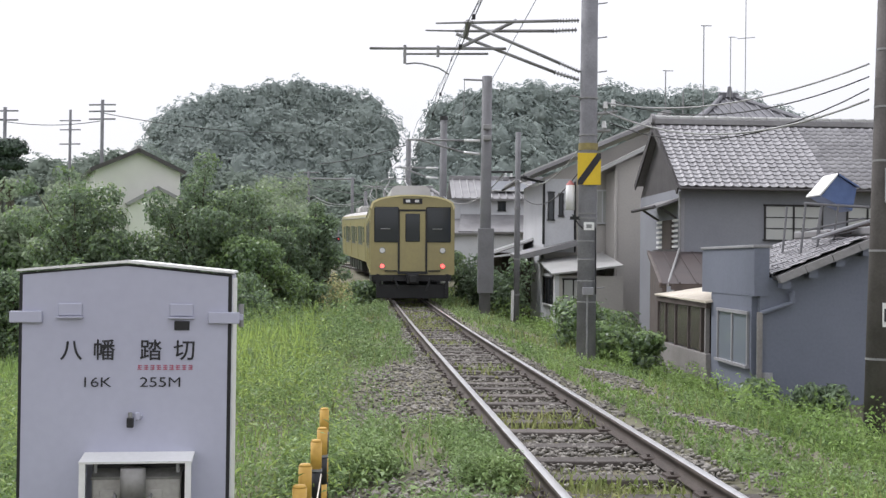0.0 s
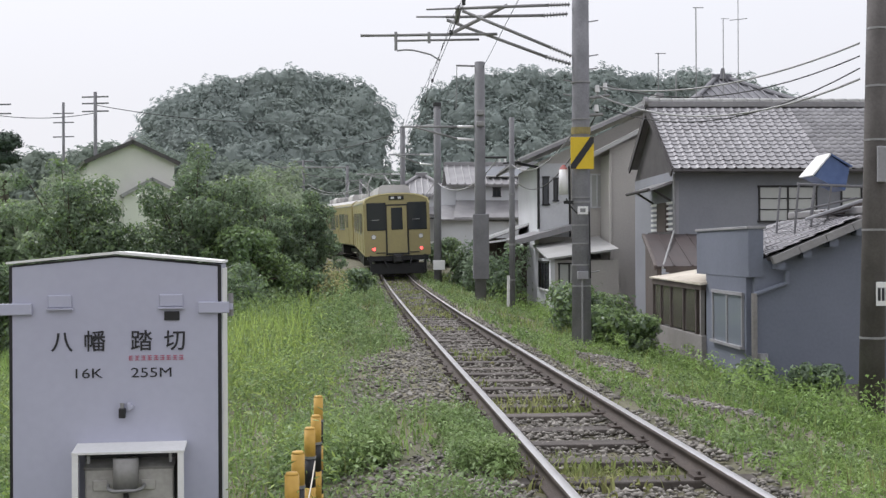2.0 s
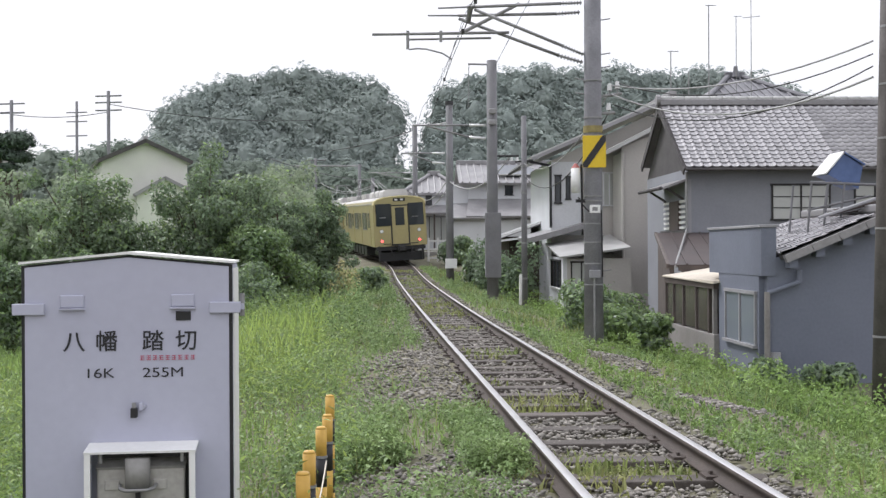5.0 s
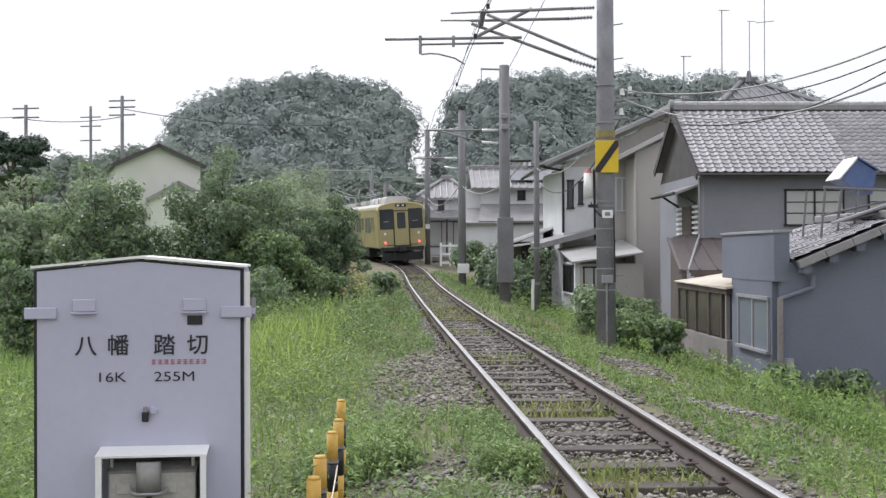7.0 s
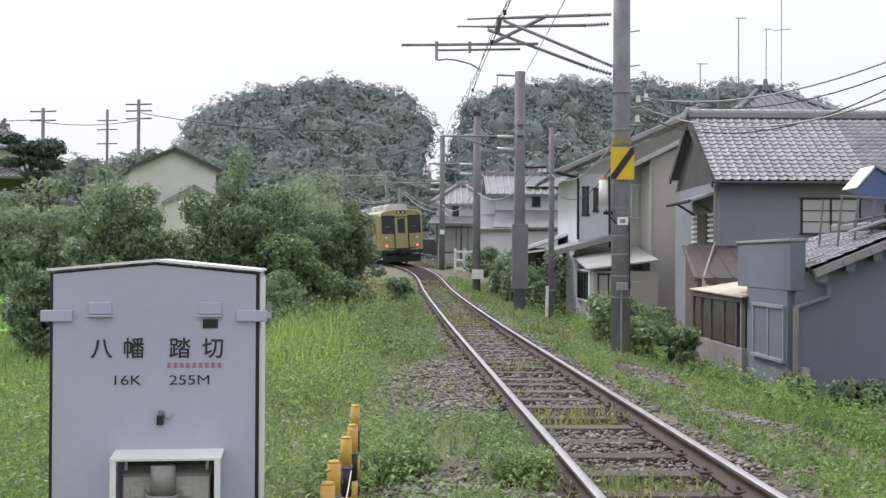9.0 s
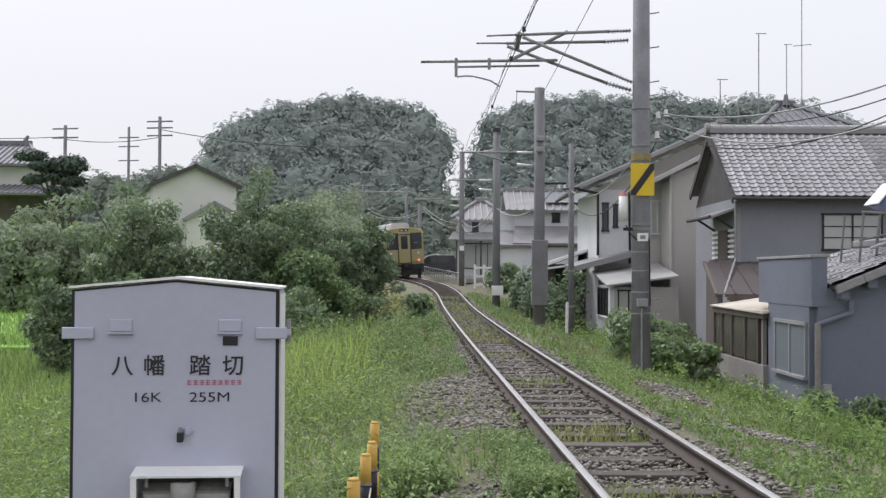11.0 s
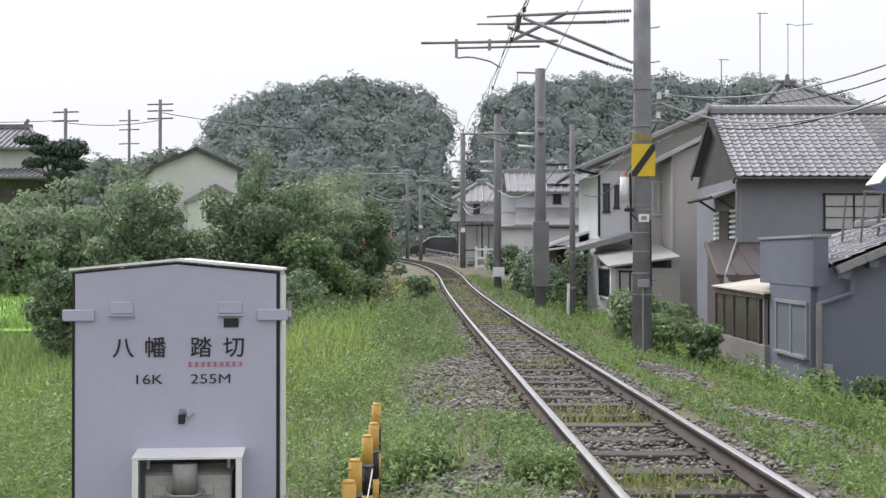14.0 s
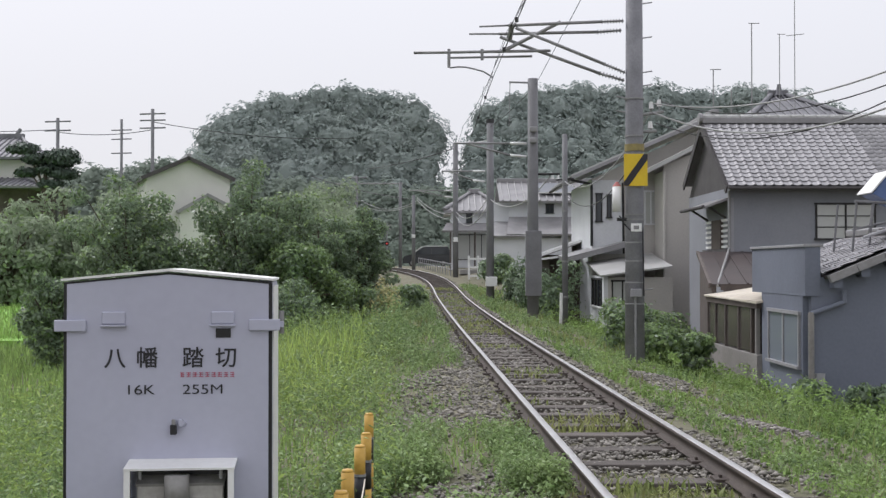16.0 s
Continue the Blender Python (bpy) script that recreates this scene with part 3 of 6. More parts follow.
def mast(name, x, y, top, r, material, label, group="", cap=False):
    g = ground_z(x, y)
    ob = thing(name, label, name.replace("_", " "), (x, y, 0), group=group)
    part("pole", rod((0, 0, g - 0.3), (0, 0, top), r, r * 0.86, 16), material, ob, smooth=True)
    if cap:
        part("cap", rod((0, 0, top - 0.1), (0, 0, top + 0.06), r * 1.05, r * 1.0, 16), "dark", ob)
    return ob


m2 = mast("catenary_mast", 3.0, 37.5, 7.38, 0.185, "pole_dark", "dark concrete catenary mast with a box at its foot")
part("apparatus_box", box(-0.25, 0.25, -0.32, -0.1, 0.5, 2.55, 0.02), "pole_dark", m2, "tall grey apparatus box")
part("top_bracket", rod((0, 0, 7.25), (-0.75, 0, 7.27), 0.03), "steel", m2)
part("drop_wire", rod((-0.72, 0, 7.27), (-0.75, 0, 5.9), 0.012), "steel", m2)
for z in (5.75, 5.4):
    part("fitting", box(-0.13, 0.13, -0.27, -0.15, z - 0.09, z + 0.09, 0.04), "steel", m2)
part("crossarm", rod((0.1, 0, 4.35), (0.85, 0, 4.36), 0.035), "dark", m2)
for ax in (0.62, 0.8):
    part("service_insulator", rod((ax, 0, 4.2), (ax, 0, 4.32), 0.05, 0.03, 8), "porcelain", m2, "white porcelain insulator")

m3 = mast("utility_pole", 4.28, 40.0, 5.9, 0.105, "pole_dark", "thin dark timber utility pole beside the houses")
for z in (4.2, 3.3, 1.6, 0.4):
    bm = bmesh.new()
    band(bm, 0, 0, z, 0.11, 0.07)
    part("strap", bm, "steel", m3)
part("crossarm", rod((-0.3, 0, 4.35), (0.3, 0, 4.4), 0.03), "dark", m3)
part("guard_pole", rod((-0.18, -0.3, -1.0), (-0.16, -0.3, 0.55), 0.05), "white", m3, "short pale marker post")

m4 = mast("catenary_mast", 2.15, 49.0, 7.45, 0.165, "pole_dark", "slim dark catenary mast with a capped top", cap=True)
part("relay_box", box(-0.2, 0.28, -0.33, -0.17, 0.6, 1.0, 0.02), "white", m4, "pale grey relay box")
part("top_bracket", rod((0, 0, 6.65), (-0.55, 0, 6.55), 0.02), "porcelain", m4)


def cantilever(ob, left, z):
    """Plain bracket over the rails with pale insulators at the mast."""
    part("bracket_tube", rod((-0.7, 0, z), (-left, 0, z), 0.032), "steel", ob, smooth=True)
    part("strut_tube", rod((-0.7, 0, z - 0.38), (-left * 0.85, 0, z), 0.032), "steel", ob, smooth=True)
    for q in (z, z - 0.42):
        part("insulator", rod((-0.2, 0, q), (-0.72, 0, q + (0.04 if q < z else 0)), 0.042), "porcelain", ob, "pale insulator", True)


cantilever(m2, 2.5, 5.33)
cantilever(m4, 2.0, 5.36)
m5 = mast("catenary_mast", 1.1, 75.0, 9.2, 0.18, "pole_dark", "slim brown catenary mast by the far road")
cantilever(m5, 2.9, 6.2)
part("plate", box(-0.14, 0.14, -0.22, -0.19, 2.95, 3.25, 0.004), "white", m5, "small white plate")
m6 = mast("utility_pole", -1.91, 92.0, 6.9, 0.15, "pole_dark", "thin brown pole beside the far crossing")
part("plate", box(-0.14, 0.14, -0.2, -0.17, 3.6, 3.85, 0.004), "white", m6, "small white plate")
m7 = mast("utility_pole", -3.2, 100.0, 8.5, 0.15, "pole_dark", "thin grey pole beside the far crossing")
part("crossbeam", rod((-5.4, 0, 8.35), (0.25, 0, 8.35), 0.06), "steel", m7, "pale grey cross beam")

m8 = thing("utility_pole", "dark brown leaning utility pole at the edge of the bank", "utility pole", (6.74, 16.2, 0))
part("pole", rod((0, 0, ground_z(6.74, 16.2) - 0.3), (0.14, 0, 6.3), 0.18, 0.125, 16), "pole_brown", m8, smooth=True)
for z in (2.95, 1.7, 3.7, 0.2, 4.5):
    bm = bmesh.new()
    band(bm, 0.02 + 0.02 * z, 0, z, 0.178 - 0.0075 * z, 0.03)
    part("strap", bm, "steel", m8)
part("name_plate", box(0.0, 0.2, -0.2, -0.185, 0.65, 0.98, 0.003), "white", m8, "white plate with dark marks")
for k in range(3):
    part("plate_mark", box(0.02 + k * 0.055, 0.06 + k * 0.055, -0.203, -0.201, 0.72, 0.9), "ink", m8)
part("cover", box(0.02, 0.2, -0.22, -0.17, 2.35, 2.85, 0.02), "concrete", m8, "pale grey cable cover")

# service cables from the mast over the roofs
for i, (a, b, sag, r, mt) in enumerate((
        ((4.05, 22.3, 4.52), (6.6, 16.2, 4.3), 0.3, 0.014, "wire_pale"), ((4.05, 22.3, 4.35), (6.6, 16.2, 3.8), 0.45, 0.016, "wire_pale"),
        ((4.2, 22.3, 4.55), (6.6, 16.2, 4.12), 0.38, 0.010, "wire"), ((4.1, 22.3, 4.15), (6.6, 16.2, 3.95), 0.5, 0.010, "wire"),
        ((4.05, 22.3, 4.45), (4.28, 40, 4.3), 0.7, 0.014, "wire_pale"), ((4.05, 22.3, 4.1), (4.28, 40, 3.9), 0.9, 0.012, "wire"),
        ((3.55, 37.5, 4.3), (2.15, 49, 4.2), 0.6, 0.018, "wire_pale"), ((2.15, 49, 4.4), (1.1, 75, 4.9), 0.7, 0.018, "wire_pale"), ((2.15, 49, 4.1), (1.1, 75, 4.6), 0.8, 0.018, "wire_pale"),
        ((1.1, 75, 4.65), (-1.6, 92, 6.7), 0.35, 0.02, "wire_pale"), ((1.1, 75, 4.35), (-1.6, 92, 6.5), 0.4, 0.02, "wire_pale"), ((-1.6, 92, 6.5), (-6.9, 106, 7.3), 0.75, 0.024, "wire_pale"), ((-1.6, 92, 6.3), (-6.9, 106, 6.9), 0.6, 0.024, "wire_pale"))):
    tagged(cable("cable", a, b, sag, r, mt), "sagging cable strung between poles", "cable", group="service cables")


def overhead(name, spans, r, label):
    pts = []
    for a, b, sag in spans:
        a, b = Vector(a), Vector(b)
        pts += [a.lerp(b, i / 10) - Vector((0, 0, sag * 4 * (i / 10) * (1 - i / 10))) for i in range(10 if (a, b, sag) != spans[-1] else 11)]
    tagged(tube(name, pts, r, "wire"), label, "overhead wire", group="overhead line")


overhead("contact_wire", [((1.8, -12, 5.1), (1.05, 22.5, 5.05), 0), ((1.05, 22.5, 5.05), (0.9, 37.5, 5.1), 0), ((0.9, 37.5, 5.1), (0.55, 49, 5.2), 0), ((0.55, 49, 5.2), (-1.2, 75, 5.9), 0), ((-1.2, 75, 5.9), (-4.9, 96, 6.3), 0)], 0.0065, "thin dark contact wire over the track")
overhead("messenger_wire", [((2.4, -12, 6.4), (1.38, 22.3, 5.98), 0.15), ((1.38, 22.3, 5.98), (0.8, 37.5, 5.9), 0.2), ((0.8, 37.5, 5.9), (0.5, 49, 5.9), 0.15), ((0.5, 49, 5.9), (-1.2, 75, 6.6), 0.2), ((-1.2, 75, 6.6), (-4.9, 96, 7.2), 0.2)], 0.006, "thin dark messenger wire over the track")
overhead("messenger_wire", [((3.2, -12, 6.6), (1.3, 22.6, 5.9), 0.2), ((1.3, 22.6, 5.9), (0.85, 37.5, 5.7), 0.2)], 0.005, "thin dark messenger wire over the track")
overhead("feeder_wire", [((3.0, -10, 7.45), (3.1, 37.5, 7.2), 0.1), ((3.1, 37.5, 7.2), (2.15, 49, 7.2), 0.1), ((2.15, 49, 7.2), (1.1, 75, 8.8), 0.2)], 0.009, "dark feeder wire on the masts")
for y in (12.5, 15.0, 17.4, 19.8, 25.5, 29.0):
    x = float(np.interp(y, (-12, 22.5, 37.5), (1.8, 1.05, 0.9)))
    xm, zm = float(np.interp(y, (-12, 22.3, 37.5), (2.4, 1.38, 0.8))), float(np.interp(y, (-12, 22.3, 37.5), (6.35, 5.95, 5.75)))
    ob = tagged(tube("dropper", [(x, y, 5.06), (xm, y, zm)], 0.005, "wire"), "thin dropper wire with a clip", "overhead wire", group="overhead line")
    part("clip", box(x - 0.025, x + 0.025, y - 0.025, y + 0.025, 5.05, 5.12), "dark", ob)

# ---- things by the crossing ----


def text_mesh(body, size, depth=0.0):
    cu = bpy.data.curves.new("letters", "FONT")
    cu.body, cu.size, cu.extrude, cu.align_x, cu.align_y = body, size, depth, "CENTER", "CENTER"
    cu.offset = size * 0.011 if size > 0.08 else 0.0
    o = bpy.data.objects.new("letters", cu)
    scene.collection.objects.link(o)
    bpy.context.view_layer.update()
    me = bpy.data.meshes.new_from_object(o.evaluated_get(bpy.context.evaluated_depsgraph_get()))
    bpy.data.objects.remove(o)
    return me


def letters(body, x, z, size, y, parent, material="ink", wide=1.0):
    me = text_mesh(body, size)
    me.materials.clear()
    me.materials.append(M[material])
    ob = new("lettering", me)
    ob.parent = parent
    ob.matrix_basis = Matrix.Translation((x, y, z)) @ Matrix.Rotation(radians(90), 4, "X") @ Matrix.Diagonal((wide, 1, 1, 1))
    return ob


def cabinet():
    ob = thing("signal_cabinet", "pale blue-grey steel crossing cabinet with black lettering", "signal cabinet", (-1.176, 5.21, 0), 5.0)
    w, top = 0.45, 1.40
    g = ground_z(-1.2, 5.4)
    # front of the cabinet is at y = 0 and looks to -y
    part("body", box(-w, w, 0.012, 0.46, -0.1, top, 0.006), "cabinet", ob)
    part("plinth", box(-w + 0.02, w - 0.02, 0.03, 0.44, g - 0.2, -0.1), "concrete", ob, "concrete plinth")
    door = part("door", prism([(-w + 0.016, -0.06), (w - 0.016, -0.06), (w - 0.016, top - 0.01), (0, top + 0.032), (-w + 0.016, top - 0.01)], -0.012, 0.012), "cabinet", ob, "pale blue-grey door")
    part("seal", prism([(-w, -0.07), (w, -0.07), (w, top - 0.003), (0, top + 0.04), (-w, top - 0.003)], 0.0, 0.006), "black", ob, "black door seal")
    part("lid", prism([(-w - 0.008, top + 0.004), (0, top + 0.046), (w + 0.008, top + 0.004), (w + 0.008, top + 0.014), (0, top + 0.058), (-w - 0.008, top + 0.014)], -0.025, 0.48), "white", ob, "white pitched lid")
    for s in (-1, 1):
        a, b = sorted((s * (w + 0.035), s * (w - 0.1)))
        hg = part("hinge", box(a, b, -0.03, -0.010, 1.185, 1.235, 0.004), "cabinet", door)
        part("bracket", box(s * 0.235 - 0.05, s * 0.235 + 0.05, -0.022, -0.010, 1.215, 1.27, 0.005), "cabinet", door)
        part("bracket_lip", box(s * 0.235 - 0.055, s * 0.235 + 0.055, -0.032, -0.010, 1.205, 1.213, 0.002), "cabinet", door)
    part("side_panel", box(w, w + 0.006, 0.03, 0.44, -0.08, top - 0.02), "white", ob, "white side panel")
    part("hinge_block", box(w + 0.0, w + 0.05, -0.02, 0.04, 1.20, 1.225), "cabinet", ob)
    part("hinge_pin", rod((w + 0.04, 0.02, 1.17), (w + 0.04, 0.02, 1.27), 0.012), "steel", ob)
    part("dark_plate", box(0.205, 0.27, -0.016, -0.012, 1.155, 1.195), "black", door, "small black plate")
    for ch, x, in (("八", -0.228), ("幡", -0.091), ("踏", 0.107), ("切", 0.250)):
        letters(ch, x, 1.062, 0.096, -0.0155, door)
    letters("16K", -0.122, 0.927, 0.060, -0.0155, door, wide=1.32)
    letters("255M", 0.150, 0.927, 0.060, -0.0155, door, wide=1.32)
    for k in range(9):
        x0 = 0.052 + k * 0.027
        for q in (0.983, 0.9915, 1.0):
            part("red_mark", box(x0, x0 + 0.018, -0.0150, -0.0142, q, q + 0.0035), "ink_red", door)
        part("red_mark", box(x0 + 0.004 + 0.003 * (k % 3), x0 + 0.008 + 0.003 * (k % 3), -0.0152, -0.0151, 0.983, 1.003), "ink_red", door)
    lock = part("padlock", box(0.012, 0.04, -0.045, -0.015, 0.735, 0.778, 0.004), "black", ob, "black padlock")
    part("shackle", rod((0.026, -0.03, 0.77), (0.026, -0.03, 0.80), 0.009), "steel", lock)
    part("hasp", box(0.045, 0.066, -0.03, -0.012, 0.765, 0.80, 0.006), "cabinet", ob)
    part("hasp", rod((0.062, -0.02, 0.775), (0.072, -0.02, 0.788), 0.010), "cabinet", ob)
    # guarded recess low on the door
    wf = part("guard_frame", slab((-0.165, -0.175, 0.612), (0.30, -0.175, 0.612), (-0.165, -0.013, 0.628), 0.009), "white", ob, "white angle-steel guard frame")
    for x in (-0.163, 0.272):
        part("guard_post", box(x, x + 0.026, -0.172, -0.166, -0.1, 0.603), "white", wf)
        part("guard_post", box(x, x + 0.006, -0.166, -0.02, -0.1, 0.603), "white", wf)
    part("backplate", box(-0.155, 0.285, -0.02, -0.013, -0.05, 0.60), "cabinet", ob)
    part("dark_frame", box(-0.125, 0.265, -0.05, -0.0205, -0.05, 0.585, 0.004), "black", ob)
    mb = part("meter_box", box(-0.118, 0.248, -0.12, -0.051, -0.05, 0.535, 0.008), "box_grey", ob, "weathered grey box in the guard")
    part("meter_lid", slab((-0.122, -0.125, 0.538), (0.252, -0.125, 0.538), (-0.118, -0.051, 0.565), 0.012), "tube_grey", mb)
    part("meter_tube", rod((0.055, -0.145, 0.455), (0.055, -0.145, 0.58), 0.053, 0.053, 20), "tube_grey", mb, "weathered grey metal tube", True)
    tagged(tube("tube_clamp", [(-0.02, -0.13, 0.463), (-0.015, -0.17, 0.455), (0.01, -0.205, 0.452), (0.1, -0.205, 0.452), (0.125, -0.17, 0.455), (0.13, -0.13, 0.463)], 0.008, "steel", mb), "bent clamp bar")
    part("meter_stem", box(0.045, 0.065, -0.15, -0.12, 0.3, 0.45), "dark", mb)
    for x in (-0.055, 0.145):
        part("bracket_plate", box(x - 0.03, x + 0.03, -0.128, -0.12, 0.44, 0.485, 0.004), "box_grey", mb)
    for x in (-0.1, 0.24, -0.145, 0.28):
        part("bolt", rod((x, -0.14, 0.56), (x, -0.14, 0.60), 0.008, seg=6), "steel", wf)


cabinet()


def guard_post(x, y, top, r, label):
    ob = thing("guard_post", label, "post", (x, y, 0), group="posts beside the crossing")
    g = ground_z(x, y)
    bm = rod((0, 0, top - 0.17), (0, 0, top - 0.012), r, seg=18)
    rod((0, 0, top - 0.012), (0, 0, top), r, r * 0.75, 18, bm=bm)
    part("top_band", bm, "yellow", ob, "yellow painted band", True)
    z, k = top - 0.17, 0
    while z > g - 0.2:
        z2 = z - 0.16
        part("band", rod((0, 0, z2), (0, 0, z), r, seg=18), "black" if k % 2 == 0 else "yellow", ob, "", True)
        z, k = z2, k + 1
    b = bmesh.new()
    band(b, 0, 0, top - 0.165, r * 1.12, 0.014)
    part("clamp", b, "steel", ob)


for x, y, top in ((-0.455, 7.9, 0.49), (-0.418, 7.0, 0.487), (-0.426, 6.55, 0.482), (-0.417, 5.55, 0.52), (-0.402, 5.0, 0.525)):
    guard_post(x, y, top, 0.031, "yellow and black striped steel guard post")
ob = tagged(cable("post_rope", (-0.395, 6.5, 0.3), (-0.39, 5.5, 0.22), 0.03, 0.004, "pvc"), "pale rope tied between striped posts", "rope")

# ---- houses on the lower ground beside the track ----


def wall_box(name, x0, x1, y0, y1, z0, z1, material, parent, t=0.15, label=""):
    """Four walls with thickness, open at the top."""
    for q in ((x0, x1, y0, y0 + t), (x0, x1, y1 - t, y1), (x0, x0 + t, y0 + t, y1 - t), (x1 - t, x1, y0 + t, y1 - t)):
        part(name, box(*q, z0, z1), material, parent, label)


def window_y(x0, x1, z0, z1, y, parent, cols=2, rows=1, frame_mat="dark", pane="glass_pale_sheen", name="window"):
    """A window in a wall that looks to -y."""
    w = part(name, box(x0 - 0.05, x1 + 0.05, y - 0.05, y + 0.02, z1, z1 + 0.06), frame_mat, parent)
    part("sill", box(x0 - 0.06, x1 + 0.06, y - 0.08, y + 0.02, z0 - 0.05, z0), frame_mat, w)
    for i in range(cols + 1):
        x = x0 + (x1 - x0) * i / cols
        part("mullion", box(x - 0.025, x + 0.025, y - 0.04, y + 0.02, z0, z1), frame_mat, w)
    for j in range(1, rows):
        z = z0 + (z1 - z0) * j / rows
        part("glazing_bar", box(x0, x1, y - 0.03, y + 0.02, z - 0.015, z + 0.015), frame_mat, w)
    for i in range(cols):
        a, b = x0 + (x1 - x0) * i / cols, x0 + (x1 - x0) * (i + 1) / cols
        part("pane", box(a + 0.02, b - 0.02, y - 0.012, y + 0.012, z0, z1), pane, w)
    return w


def window_x(y0, y1, z0, z1, x, parent, cols=2, rows=1, frame_mat="dark", pane="glass_pale_sheen", name="window"):
    """A window in a wall that looks to -x."""
    w = part(name, box(x - 0.05, x + 0.02, y0 - 0.05, y1 + 0.05, z1, z1 + 0.06), frame_mat, parent)
    part("sill", box(x - 0.08, x + 0.02, y0 - 0.06, y1 + 0.06, z0 - 0.05, z0), "white" if frame_mat == "dark" else frame_mat, w)
    for i in range(cols + 1):
        y = y0 + (y1 - y0) * i / cols
        part("mullion", box(x - 0.04, x + 0.02, y - 0.03, y + 0.03, z0, z1), frame_mat, w)
    for j in range(1, rows):
        z = z0 + (z1 - z0) * j / rows
        part("glazing_bar", box(x - 0.03, x + 0.02, y0, y1, z - 0.015, z + 0.015), frame_mat, w)
    for i in range(cols):
        a, b = y0 + (y1 - y0) * i / cols, y0 + (y1 - y0) * (i + 1) / cols
        part("pane", box(x - 0.012, x + 0.012, a + 0.02, b - 0.02, z0, z1), pane, w)
    return w


def pan_tile(w, l):
    """One wavy roof tile: x across, y up the slope, a curved lip at one side."""
    xs = [0, 0.08, 0.25, 0.45, 0.65, 0.78, 0.9, 1.0]
    zs = [0.012, 0.0, -0.010, -0.012, -0.006, 0.016, 0.030, 0.018]
    bm = bmesh.new()
    lo = [bm.verts.new((x * w, 0, z + 0.026)) for x, z in zip(xs, zs)]
    hi = [bm.verts.new((x * w, l, z)) for x, z in zip(xs, zs)]
    fr = [bm.verts.new((x * w, 0, z - 0.004)) for x, z in zip(xs, zs)]
    for i in range(len(xs) - 1):
        bm.faces.new((lo[i], lo[i + 1], hi[i + 1], hi[i]))
        bm.faces.new((fr[i], fr[i + 1], lo[i + 1], lo[i]))
    bmesh.ops.recalc_face_normals(bm, faces=bm.faces)
    return bm


def tiled_slope(parent, origin, along, up, width, length, w=0.265, l=0.24, material="tile", single=True, name="roof_tile"):
    """Tiles laid in courses from the eave at origin; along and up are unit ways."""
    along, up = Vector(along).normalized(), Vector(up).normalized()
    nrm = along.cross(up).normalized()
    basis = Matrix((along, up, nrm)).transposed().to_4x4()
    proto = pan_tile(w, l * 1.12)
    ncol, nrow = int(width / w), int(length / l)
    rng = random.Random(int(width * 10))
    if single:
        me = bpy.data.meshes.new(name)
        proto.to_mesh(me)
        proto.free()
        me.materials.append(M[material])
        for j in range(nrow):
            for i in range(ncol):
                o = new(name, me)
                o.parent = parent
                o.matrix_basis = Matrix.Translation(Vector(origin) + along * (i * w) + up * (j * l) + nrm * rng.uniform(0, 0.006)) @ basis
    else:
        pv = np.array([v.co for v in proto.verts])
        pf = np.array([[v.index for v in f.verts] for f in proto.faces])
        proto.free()
        B = np.array(basis.to_3x3())
        V, Fc = [], []
        for j in range(nrow):
            for i in range(ncol):
                o = np.array(origin) + np.array(along) * (i * w) + np.array(up) * (j * l)
                Fc.append(pf + len(V) * len(pv))
                V.append(pv @ B.T + o)
        r = mesh_np(name + "s", np.concatenate(V), np.concatenate(Fc), material, parent)
        tagged(r, kind="stuff")


